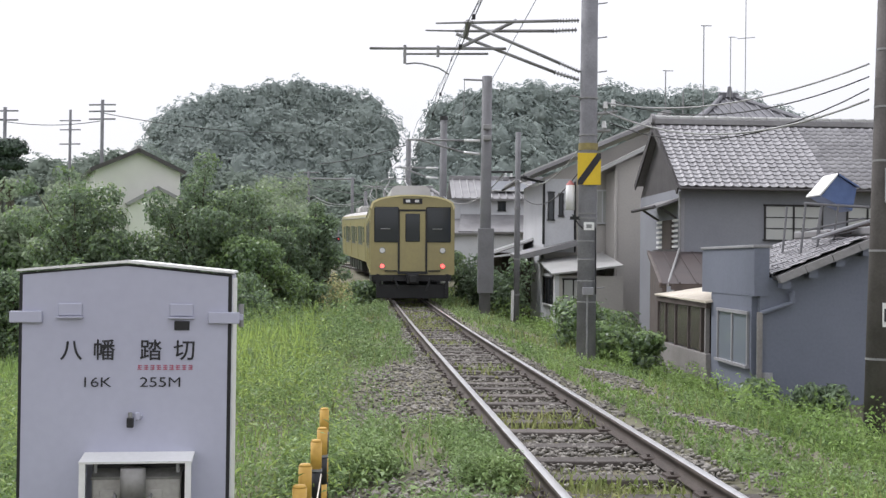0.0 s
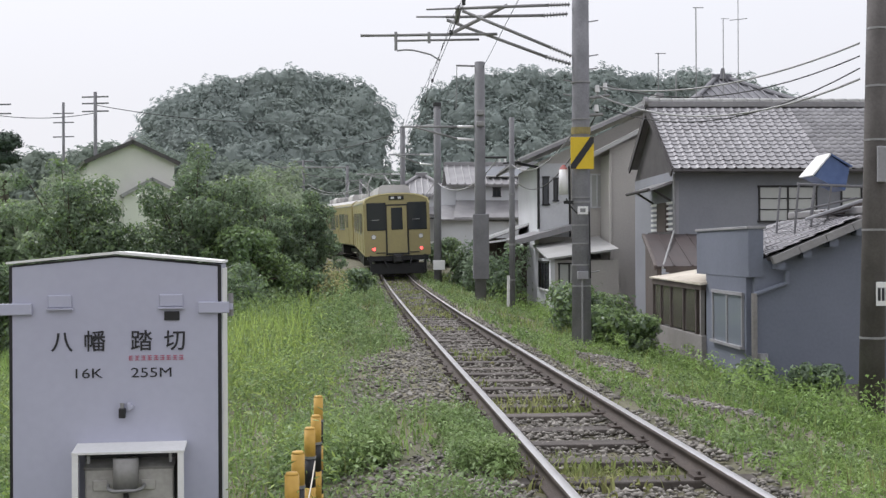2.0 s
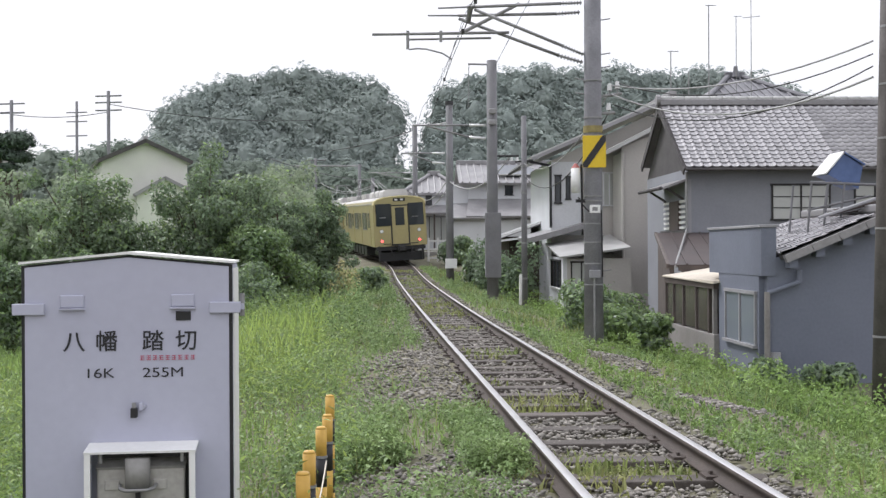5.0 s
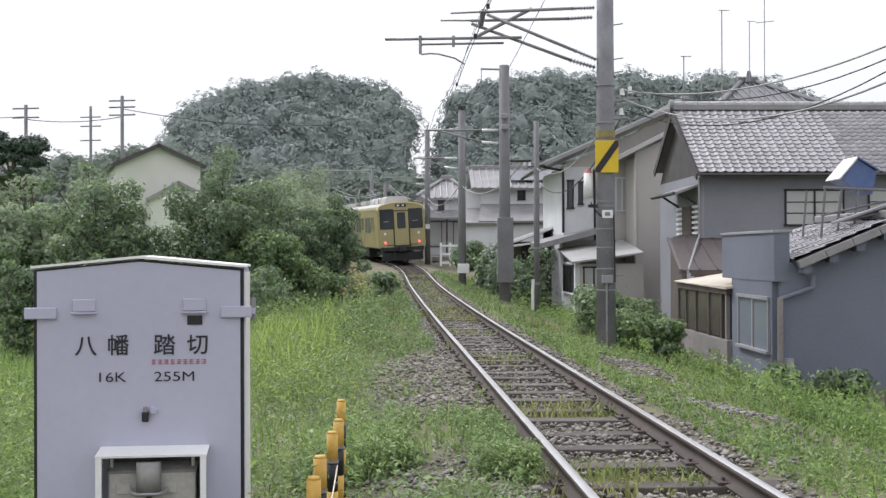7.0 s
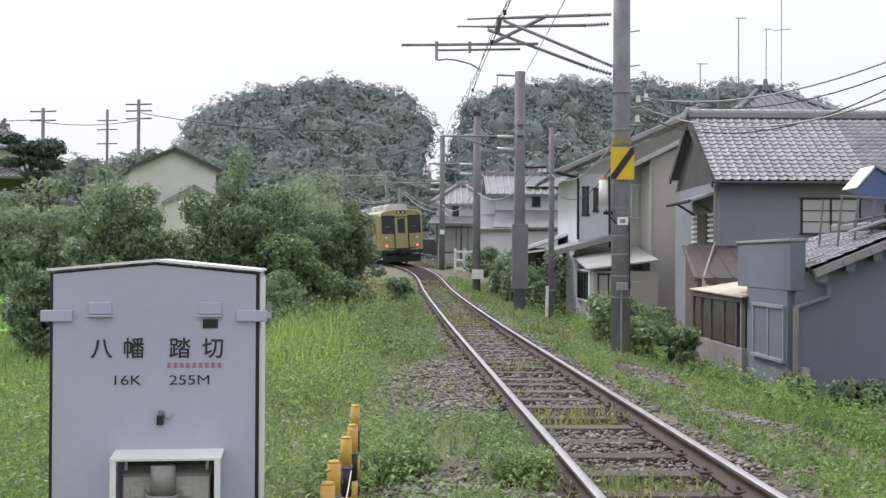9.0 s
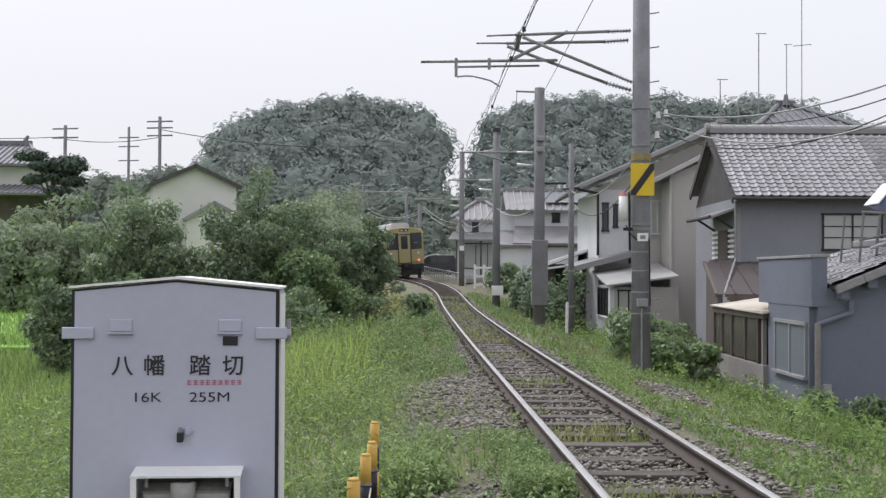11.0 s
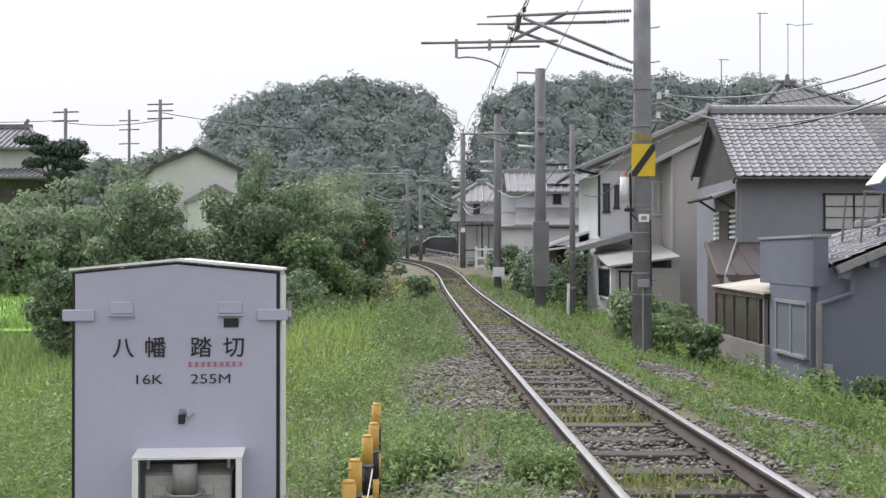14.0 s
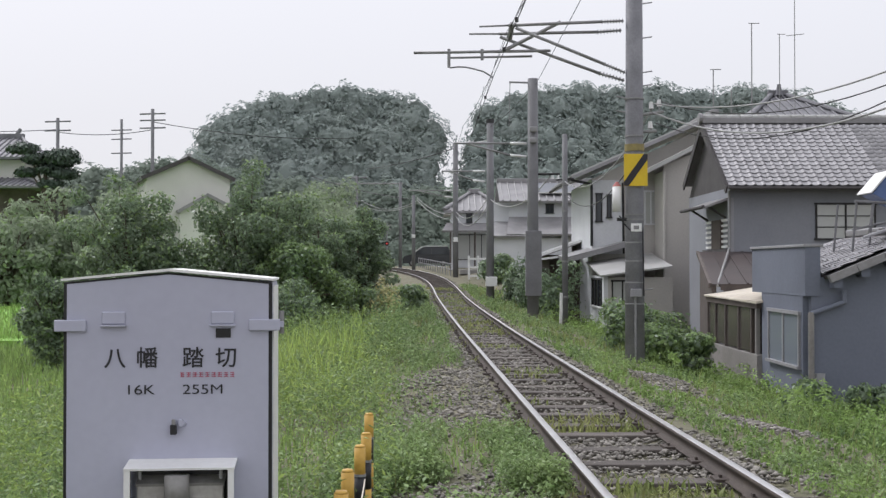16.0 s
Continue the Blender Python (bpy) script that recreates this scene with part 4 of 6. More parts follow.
def house_main():
    """Grey two-storey house, its gable towards the track and a tiled slope towards the crossing."""
    ob = thing("house", "grey plastered two-storey house with a silver-grey tiled gable roof", "house")
    x0, x1, y0, y1, ez, rz, ry = 8.46, 19.0, 34.3, 39.9, 3.72, 5.95, 37.1
    part("wall", box(x0, x1, y0, y0 + 0.18, -1.1, ez), "plaster", ob, "grey plaster front wall")
    part("wall", box(x0, x0 + 0.18, y0 + 0.18, y1, -1.1, ez), "plaster", ob)
    part("wall", box(x0 + 0.18, x1, y1 - 0.18, y1, -1.1, ez), "plaster", ob)
    part("wall", box(x1 - 0.18, x1, y0 + 0.18, y1 - 0.18, -1.1, ez), "plaster", ob)
    # gable infill under the verge
    bm = bmesh.new()
    for xa, xb in ((x0, x0 + 0.15),):
        pr = [(y0, ez), (y1, ez), (ry, rz - 0.12)]
        a = [bm.verts.new((xa, y, z)) for y, z in pr]
        b = [bm.verts.new((xb, y, z)) for y, z in pr]
        bm.faces.new(a)
        bm.faces.new(b[::-1])
        for i in range(3):
            bm.faces.new((a[i], b[i], b[(i + 1) % 3], a[(i + 1) % 3]))
        bmesh.ops.recalc_face_normals(bm, faces=bm.faces)
    part("gable", bm, "soffit", ob, "dark gable infill")
    run, ov = ry - (y0 - 0.55), 0.55
    sl = (rz - ez) / run
    deck = part("roof", slab((x0 - 0.22, y0 - ov, ez + 0.0), (x1 + 0.3, y0 - ov, ez + 0.0), (x0 - 0.22, ry, rz), 0.09), "soffit", ob, "grey tiled roof")
    part("roof_back", slab((x0 - 0.22, y1 - 0.1, ez + 0.46), (x1 + 0.3, y1 - 0.1, ez + 0.46), (x0 - 0.22, ry, rz), 0.09), "tile_far", ob)
    up = Vector((0, run, rz - ez)).normalized()
    n = Vector((0, -up.z, up.y))
    ln = math.hypot(run, rz - ez)
    o = Vector((x0 - 0.2, y0 - ov - 0.04, ez)) + n * 0.02
    tiled_slope(deck, o, (1, 0, 0), up, 0.265 * 17.2, ln - 0.1, l=ln / 17)
    tiled_slope(ob, o + Vector((0.265 * 17, 0, 0)), (1, 0, 0), up, 6.2, ln - 0.1, l=ln / 17, material="tile_rest", single=False)
    # ridge with its bright capping
    part("ridge", box(x0 - 0.2, x1, ry - 0.14, ry + 0.14, rz - 0.05, rz + 0.13, 0.02), "tile_far", ob, "grey ridge courses")
    for i in range(26):
        part("ridge_cap", rod((x0 - 0.2 + i * 0.4, ry, rz + 0.16), (x0 + 0.195 + i * 0.4, ry, rz + 0.16), 0.075, 0.085, 10), "panel_roof", ob, "", True)
    part("ridge_end", rod((x0 - 0.3, ry, rz + 0.12), (x0 - 0.18, ry, rz + 0.12), 0.17, 0.17, 12), "tile_far", ob)
    # bargeboards
    for ya, za in ((y0 - ov, ez), (y1 - 0.1, ez + 0.46)):
        part("bargeboard", slab((x0 - 0.25, ya, za - 0.03), (x0 - 0.2, ya, za - 0.03), (x0 - 0.25, ry, rz - 0.03), 0.2), "soffit", ob)
    part("gutter", rod((x0 - 0.2, y0 - ov - 0.06, ez - 0.05), (x1, y0 - ov - 0.06, ez - 0.05), 0.045), "soffit", ob, "dark brown gutter")
    part("downpipe", rod((x0 - 0.05, y0 - 0.06, -0.5), (x0 - 0.05, y0 - 0.06, ez - 0.1), 0.04), "steel", ob)
    part("corner_board", box(x0 - 0.03, x0 + 0.1, y0 - 0.03, y0 + 0.1, -1.0, ez - 0.3), "concrete", ob)
    window_y(10.95, 12.65, 2.25, 3.22, y0, ob, 2, 3)
    window_y(13.4, 14.6, 2.25, 3.22, y0, ob, 2, 3)
    # canopy and window on the track side
    cn = part("canopy", slab((x0, y0 + 0.2, 3.45), (x0, y0 + 3.2, 3.45), (x0 - 0.75, y0 + 0.2, 3.18), 0.07), "tile_far", ob, "small tiled canopy")
    for y in (y0 + 0.5, y0 + 2.8):
        part("bracket", rod((x0 - 0.55, y, 3.2), (x0, y, 2.85), 0.035, seg=6), "soffit", cn)
    part("canopy_rail", rod((x0 - 0.75, y0 + 0.15, 3.17), (x0 - 0.75, y0 + 3.3, 3.17), 0.05), "soffit", cn)
    for k in range(6):
        part("louvre_slat", box(x0 - 0.06, x0, y0 + 0.15, y0 + 2.9, 1.98 + k * 0.155, 2.05 + k * 0.155), "white", ob, "white slat")
    part("shutter", box(x0 - 0.09, x0 - 0.005, y0 + 0.85, y0 + 2.0, 1.95, 2.82), "wood", ob, "dark brown shutter")
    part("sill_board", box(x0 - 0.12, x0, y0, y0 + 3.1, 1.85, 1.94), "soffit", ob)


house_main()


def lean_to():
    """Rusty tin roof and glazed porch between the grey house and the shed."""
    ob = thing("porch", "weathered glazed porch with a cream plastic roof over a block wall", "porch")
    part("tin_roof", slab((6.2, 27.0, 1.04), (9.6, 27.0, 1.04), (7.5, 34.25, 1.86), 0.06), "red_tin", ob, "rusty red-brown tin roof")
    part("verge_trim", slab((6.16, 27.0, 1.06), (6.24, 27.0, 1.06), (7.46, 34.25, 1.88), 0.1), "wood", ob)
    for k in range(1, 8):
        part("roof_seam", slab((6.2 + k * 0.42, 27.0, 1.07), (6.24 + k * 0.42, 27.0, 1.07), (7.5 + k * 0.42, 34.2, 1.885), 0.04), "red_tin", ob)
    part("eave_board", box(6.45, 9.6, 27.0, 27.08, 0.9, 1.02), "wood", ob)
    part("drain", rod((6.35, 26.95, 1.0), (8.35, 34.0, 1.95), 0.03), "steel", ob, "pale drain pipe")
    bm = bmesh.new()
    foot = [(6.25, 27.05), (7.55, 34.2), (7.65, 34.2), (6.35, 27.05)]
    lo_ = [bm.verts.new((x, y, -1.1)) for x, y in foot]
    hi_ = [bm.verts.new((x, y, 0.98 + (y - 27.05) * 0.113)) for x, y in foot]
    bm.faces.new(lo_)
    bm.faces.new(hi_)
    for i in range(4):
        bm.faces.new((lo_[i], lo_[(i + 1) % 4], hi_[(i + 1) % 4], hi_[i]))
    bmesh.ops.recalc_face_normals(bm, faces=bm.faces)
    part("side_wall", bm, "wood", ob, "dark timber wall")
    part("inner_wall", box(7.6, 7.7, 20.6, 27.0, -1.1, 0.95), "wood", ob)
    part("inner_wall", box(6.5, 7.7, 26.9, 27.0, -1.1, 0.9), "wood", ob)
    part("plastic_roof", slab((6.05, 22.6, 0.76), (6.05, 27.0, 0.80), (7.65, 22.6, 1.0), 0.025), "pvc", ob, "cream corrugated plastic roof")
    bm = bmesh.new()
    for i in range(30):
        y = 22.65 + i * 0.146
        rod((6.06, y, 0.775), (7.62, y, 1.01), 0.016, seg=6, bm=bm)
    tagged(part("roof_rib", bm, "pvc", ob), kind="stuff")
    part("beam", box(6.1, 6.2, 22.7, 27.0, 0.64, 0.74), "wood", ob)
    for y in (22.85, 23.2, 24.2, 25.3, 26.2, 26.95):
        part("post", box(6.12, 6.2, y - 0.04, y + 0.04, -0.25, 0.66), "wood" if y > 23.0 else "block", ob)
    for a, b in ((23.24, 24.16), (24.24, 25.26), (25.34, 26.16), (26.24, 26.9)):
        part("pane", box(6.15, 6.17, a, b, -0.22, 0.64), "glass_brown", ob)
    part("low_wall", box(6.1, 6.25, 22.7, 27.0, -1.3, -0.25, 0.01), "block", ob, "stained concrete block wall")
    part("footing", box(6.05, 6.5, 27.0, 28.0, -1.3, -0.55), "white_wall", ob)


lean_to()


def shed():
    ob = thing("shed", "blue-grey rendered shed with a low tiled roof", "shed")
    part("wall", box(6.3, 10.2, 20.0, 20.15, -1.3, 1.2), "shed_blue", ob, "blue-grey rendered wall")
    part("gable", prism([(6.3, 1.2), (10.2, 1.2), (10.2, 1.55), (8.35, 2.0), (6.42, 1.24)], 20.0, 20.15), "shed_blue", ob)
    part("wall", box(6.2, 6.35, 20.155, 22.7, -1.3, 0.95), "shed_blue", ob)
    part("wall", box(10.05, 10.2, 20.15, 26.0, -1.3, 1.2), "shed_blue", ob)
    part("wall", box(7.75, 10.05, 25.85, 26.0, -1.3, 1.2), "shed_blue", ob)
    pr = part("parapet", box(6.19, 6.45, 19.98, 23.35, 0.95, 1.78), "shed_blue", ob, "blue-grey upstand panel")
    part("coping", box(6.16, 6.5, 19.96, 23.4, 1.78, 1.83, 0.008), "concrete", pr)
    window_x(20.3, 22.15, -0.26, 0.62, 6.2, ob, 2, 1, "concrete", "glass_blue_sheen")
    # roof: one slope falls towards the track
    dk = part("roof", slab((6.5, 19.75, 1.30), (6.5, 24.0, 1.30), (8.35, 19.75, 2.06), 0.07), "soffit", ob)
    part("roof_back", slab((10.4, 19.75, 1.36), (10.4, 24.0, 1.36), (8.35, 19.75, 2.06), 0.07), "tile_far", ob)
    up = Vector((1.85, 0, 0.76)).normalized()
    tiled_slope(dk, Vector((6.5, 24.0, 1.325)), (0, -1, 0), up, 4.25, 1.95, w=0.3, l=0.28)
    part("ridge", box(8.25, 8.45, 19.75, 24.0, 2.03, 2.18, 0.03), "tile_far", ob)
    for k in range(4):
        a = 6.5 + k * 0.46
        part("verge_tile", slab((a, 19.68, 1.30 + 0.41 * (a - 6.5)), (a + 0.45, 19.68, 1.30 + 0.41 * (a + 0.45 - 6.5)), (a, 19.8, 1.30 + 0.41 * (a - 6.5)), 0.13), "tile_far", ob)
        part("rafter_end", box(a + 0.1, a + 0.25, 19.75, 19.98, 1.05 + 0.41 * (a - 6.4), 1.19 + 0.41 * (a - 6.4)), "shed_blue", ob)
    part("gutter_elbow", rod((6.82, 19.9, 1.05), (6.82, 19.9, 0.85), 0.045), "shed_blue", ob)
    part("gutter_elbow", rod((6.82, 19.9, 0.85), (6.28, 19.92, 0.66), 0.04), "shed_blue", ob)
    part("downpipe", rod((6.27, 19.92, -1.2), (6.27, 19.92, 0.68), 0.05), "block", ob, "brown drainpipe")
    part("downpipe", rod((6.42, 19.95, -1.2), (6.42, 19.95, -0.35), 0.09), "concrete", ob)
    # rack with a covered box on the roof
    rk = thing("roof_rack", "steel rack on the shed roof holding a blue covered box", "rack")
    for x, y in ((7.35, 21.0), (7.65, 21.0), (7.95, 21.0), (7.35, 22.0), (8.0, 22.0)):
        part("leg", rod((x, y, 1.42 + 0.41 * (x - 6.5) - 0.05), (x + 0.08, y, 2.6), 0.022, seg=8), "pole_dark", rk)
    part("rail", rod((7.35, 21.0, 2.1), (8.5, 21.0, 2.35), 0.02), "pole_dark", rk)
    part("rail", rod((7.4, 21.0, 2.6), (8.6, 21.0, 2.55), 0.025), "pole_dark", rk)
    bx = thing("covered_box", "box under a blue tarpaulin with a white sloping top", "box")
    part("cover", prism([(7.72, 2.74), (7.95, 2.62), (8.28, 2.48), (8.36, 2.88), (8.0, 3.12)], 21.0, 21.6), "tarp", bx, "blue tarpaulin")
    part("top_sheet", slab((7.66, 20.95, 2.76), (7.66, 21.66, 2.76), (8.0, 20.95, 3.155), 0.025), "white", bx, "white sheet top")
    part("side_sheet", slab((8.0, 20.95, 3.155), (8.0, 21.66, 3.155), (8.4, 20.95, 2.92), 0.025), "tarp", bx)
    pl = thing("plank_stack", "pile of old poles and boards on the tiled roof", "planks")
    for k in range(7):
        part("plank", rod((7.4 + 0.1 * k, 20.6 + 0.12 * k, 1.95 + 0.03 * k), (8.9, 20.5 + 0.15 * k, 2.45 - 0.1 * k), 0.03, seg=6), "wood" if k % 2 else "concrete", pl)


shed()


def house_beige():
    ob = thing("house", "beige two-storey house with pale sheet roof and upstairs windows", "house")
    g = -1.1
    part("wall", box(5.85, 11.5, 45.0, 45.2, g, 4.75), "beige", ob)
    part("wall", box(5.85, 6.05, 45.2, 52, g, 4.75), "white_wall", ob)
    part("wall_panel", box(5.84, 7.0, 44.96, 44.998, 1.9, 4.7), "white_wall", ob, "pale grey wall panel")
    part("wall", box(11.3, 11.5, 45.2, 52, g, 4.75), "beige", ob)
    part("wall", box(6.05, 11.3, 51.8, 52, g, 4.75), "beige", ob)
    part("gable", prism([(5.85, 4.75), (11.5, 4.75), (11.5, 7.2), (9.9, 6.6)], 45.0, 45.2), "beige", ob)
    part("roof", slab((5.0, 44.3, 4.82), (5.0, 52.5, 4.82), (10.4, 44.3, 7.16), 0.14), "panel_roof", ob, "pale sheet-metal roof")
    part("roof_back", slab((13.5, 44.3, 5.85), (13.5, 52.5, 5.85), (10.4, 44.3, 7.16), 0.14), "panel_roof", ob)
    part("ridge", box(10.2, 10.5, 44.2, 52.6, 7.12, 7.3, 0.03), "tile_far", ob)
    for k in range(12):
        y = 44.5 + k * 0.7
        part("roof_seam", slab((5.0, y, 4.86), (5.0, y + 0.06, 4.86), (10.3, y, 7.16), 0.05), "panel_roof", ob)
    part("fascia", slab((5.0, 44.25, 4.80), (5.0, 44.3, 4.80), (10.4, 44.25, 7.14), 0.12), "tile_far", ob)
    part("gutter", rod((4.96, 44.3, 4.7), (4.96, 52.5, 4.7), 0.06), "black", ob)
    part("downpipe", rod((5.82, 44.94, 2.2), (5.82, 44.94, 4.6), 0.05), "black", ob)
    part("downpipe", rod((7.03, 44.93, 1.9), (7.0, 44.94, 4.6), 0.04), "black", ob)
    part("gutter_bend", rod((5.0, 44.4, 4.66), (5.82, 44.94, 4.55), 0.05), "black", ob)
    window_y(6.0, 6.2, 3.15, 4.15, 44.95, ob, 1, 1, "black", "glass")
    window_y(6.42, 6.55, 3.3, 4.1, 44.95, ob, 1, 1, "black", "glass")
    window_y(7.85, 8.3, 3.05, 4.25, 44.98, ob, 2, 1, "white_wall", "glass_pale_sheen")
    # nearer wing with its own gable
    wg = part("wing", box(8.2, 12.6, 43.0, 44.9, g, 4.9), "beige", ob)
    part("wing_gable", prism([(8.2, 4.9), (12.6, 4.9), (12.6, 6.9), (8.2, 5.1)], 43.0, 43.15), "beige", wg)
    part("wing_roof", slab((7.5, 42.6, 4.92), (7.5, 45.0, 4.92), (11.5, 42.6, 6.95), 0.14), "panel_roof", wg)
    part("wing_pipe", rod((8.2, 42.94, g), (8.2, 42.94, 4.9), 0.06), "beige", wg)
    part("meter", box(9.25, 9.4, 42.8, 43.0, 0.7, 1.15, 0.02), "dark", wg)
    # lean-to with a pale roof
    lo = part("lean_to", box(5.75, 5.9, 41.2, 44.9, g, 1.1), "white_wall", ob, "white lean-to")
    part("front", box(5.9, 8.15, 41.2, 41.35, g, 1.05), "beige", lo)
    part("lean_to_roof", slab((5.6, 40.9, 1.12), (8.1, 40.9, 1.45), (5.6, 45.0, 1.6), 0.06), "panel_roof", lo, "pale sheet roof")
    window_x(41.6, 44.2, 0.0, 0.95, 5.75, ob, 3, 1, "dark", "glass")
    window_y(6.05, 7.1, 0.0, 0.9, 41.2, ob, 3, 1, "dark", "glass_pale_sheen")
    part("low_roof", slab((4.7, 44.0, 1.75), (7.0, 44.0, 2.35), (4.7, 46.5, 1.85), 0.2), "tile_far", ob, "dark tiled lower roof")


house_beige()


def simple_house(name, x0, x1, y0, y1, g, ez, rz, wall, roof, label, along="x", ov=0.5, wins=(), low=None):
    """A gable house with thick roof slopes, a ridge and windows."""
    ob = thing(name, label, "house")
    wall_box("wall", x0, x1, y0, y1, g, ez, wall, ob)
    if along == "x":
        ym = (y0 + y1) / 2
        part("roof", slab((x0 - ov, y0 - ov, ez), (x1 + ov, y0 - ov, ez), (x0 - ov, ym, rz), 0.15), roof, ob)
        part("roof", slab((x0 - ov, y1 + ov, ez), (x1 + ov, y1 + ov, ez), (x0 - ov, ym, rz), 0.15), roof, ob)
        part("ridge", box(x0 - ov, x1 + ov, ym - 0.15, ym + 0.15, rz - 0.05, rz + 0.2, 0.03), "tile_far", ob)
        n = int((x1 - x0 + 2 * ov) / 0.45)
        bm = bmesh.new()
        for i in range(n):
            x = x0 - ov + 0.2 + i * 0.45
            rod((x, y0 - ov, ez + 0.03), (x, ym, rz + 0.03), 0.05, seg=6, bm=bm)
        tagged(part("roof_roll", bm, roof, ob), kind="stuff")
    else:
        xm = (x0 + x1) / 2
        part("roof", slab((x0 - ov, y0 - ov, ez), (x0 - ov, y1 + ov, ez), (xm, y0 - ov, rz), 0.15), roof, ob)
        part("roof", slab((x1 + ov, y0 - ov, ez), (x1 + ov, y1 + ov, ez), (xm, y0 - ov, rz), 0.15), roof, ob)
        part("gable", prism([(x0, ez), (x1, ez), (xm, rz - 0.2)], y0, y0 + 0.15), wall, ob)
        part("fascia", slab((x0 - ov, y0 - ov - 0.03, ez + 0.02), (x0 - ov, y0 - ov, ez + 0.02), (xm, y0 - ov - 0.03, rz + 0.02), 0.25), "soffit", ob)
        part("fascia", slab((x1 + ov, y0 - ov - 0.03, ez + 0.02), (x1 + ov, y0 - ov, ez + 0.02), (xm, y0 - ov - 0.03, rz + 0.02), 0.25), "soffit", ob)
        part("ridge", box(xm - 0.15, xm + 0.15, y0 - ov, y1 + ov, rz - 0.05, rz + 0.18, 0.03), "tile_far", ob)
    for a, b, c, d in wins:
        window_y(a, b, c, d, y0, ob, 2, 1, "dark", "glass")
    return ob


h = simple_house("house", 4.3, 12.5, 72, 78, 0.0, 5.35, 6.75, "white_wall", "tile_far", "white two-storey house with solar panels on a grey roof", ov=0.6, wins=((6.55, 7.0, 4.65, 5.15), (8.5, 9.5, 4.55, 5.15)))
for q in (6.2, 8.9):
    pn = part("solar_panel", slab((q, 72.3, 5.93), (q + 2.2, 72.3, 5.93), (q, 74.3, 6.61), 0.06), "solar", h, "dark blue-grey solar panel")
    part("panel_frame", slab((q - 0.06, 72.22, 5.9), (q + 2.26, 72.22, 5.9), (q - 0.06, 72.34, 5.94), 0.07), "panel_roof", pn)
part("lower_roof", slab((4.0, 69.5, 3.3), (12.8, 69.5, 3.3), (4.3, 72.1, 4.45), 0.15), "tile_far", h, "grey tiled lower roof")
part("lower_wall", box(4.9, 12.5, 70.0, 70.2, 0, 3.1), "white_wall", h)
part("corner_wing", box(3.2, 5.2, 69.8, 73, 0.2, 3.2), "white_wall", h)
part("upper_corner", box(3.4, 4.3, 72.2, 76, 3.2, 5.3), "white_wall", h)
part("wing_roof", slab((3.0, 69.4, 3.2), (5.3, 69.4, 3.2), (3.2, 72.4, 4.2), 0.12), "tile_far", h)
ob = thing("outbuilding", "low dark outbuilding with pale edged sloping roofs", "outbuilding")
part("wall", box(4.6, 6.6, 49.0, 53.0, -1.0, 1.9), "wood", ob)
part("roof", slab((3.85, 48.4, 1.78), (6.6, 48.4, 2.75), (3.85, 53.0, 1.78), 0.1), "tile_far", ob)
part("roof_edge", slab((3.8, 48.3, 1.80), (6.6, 48.3, 2.79), (3.8, 48.4, 1.80), 0.1), "white", ob, "pale roof edge")
part("awning", slab((3.7, 47.0, 1.68), (5.6, 47.0, 1.92), (3.7, 49.0, 1.68), 0.06), "tile_far", ob)
part("awning_edge", slab((3.65, 46.9, 1.70), (5.6, 46.9, 1.95), (3.65, 47.0, 1.70), 0.08), "white", ob, "pale awning edge")
for q in (3.9, 5.4):
    part("awning_post", rod((q, 47.1, -1.0), (q, 47.1, 1.72), 0.04), "wood", ob)
h = simple_house("house", -18.0, -12.8, 75, 83, -0.8, 7.0, 8.35, "cream", "tile_far", "cream gabled two-storey house half hidden by trees", along="y", ov=0.35)
part("porch_roof", slab((-16.2, 73.9, 4.9), (-14.3, 73.9, 6.0), (-16.2, 75, 4.9), 0.2), "tile_far", h)
part("porch_roof", slab((-12.3, 73.9, 5.0), (-14.3, 73.9, 6.0), (-12.3, 75, 5.0), 0.2), "tile_far", h)
part("porch_gable", prism([(-16.0, 0), (-12.6, 0), (-12.6, 5.0), (-14.3, 5.9), (-16.0, 4.9)], 74.2, 75.0), "cream", h)
h.matrix_world = Matrix.Translation((-16.75, 78, 0)) @ Matrix.Rotation(radians(18), 4, "Z") @ Matrix.Translation((15.4, -78, 0))


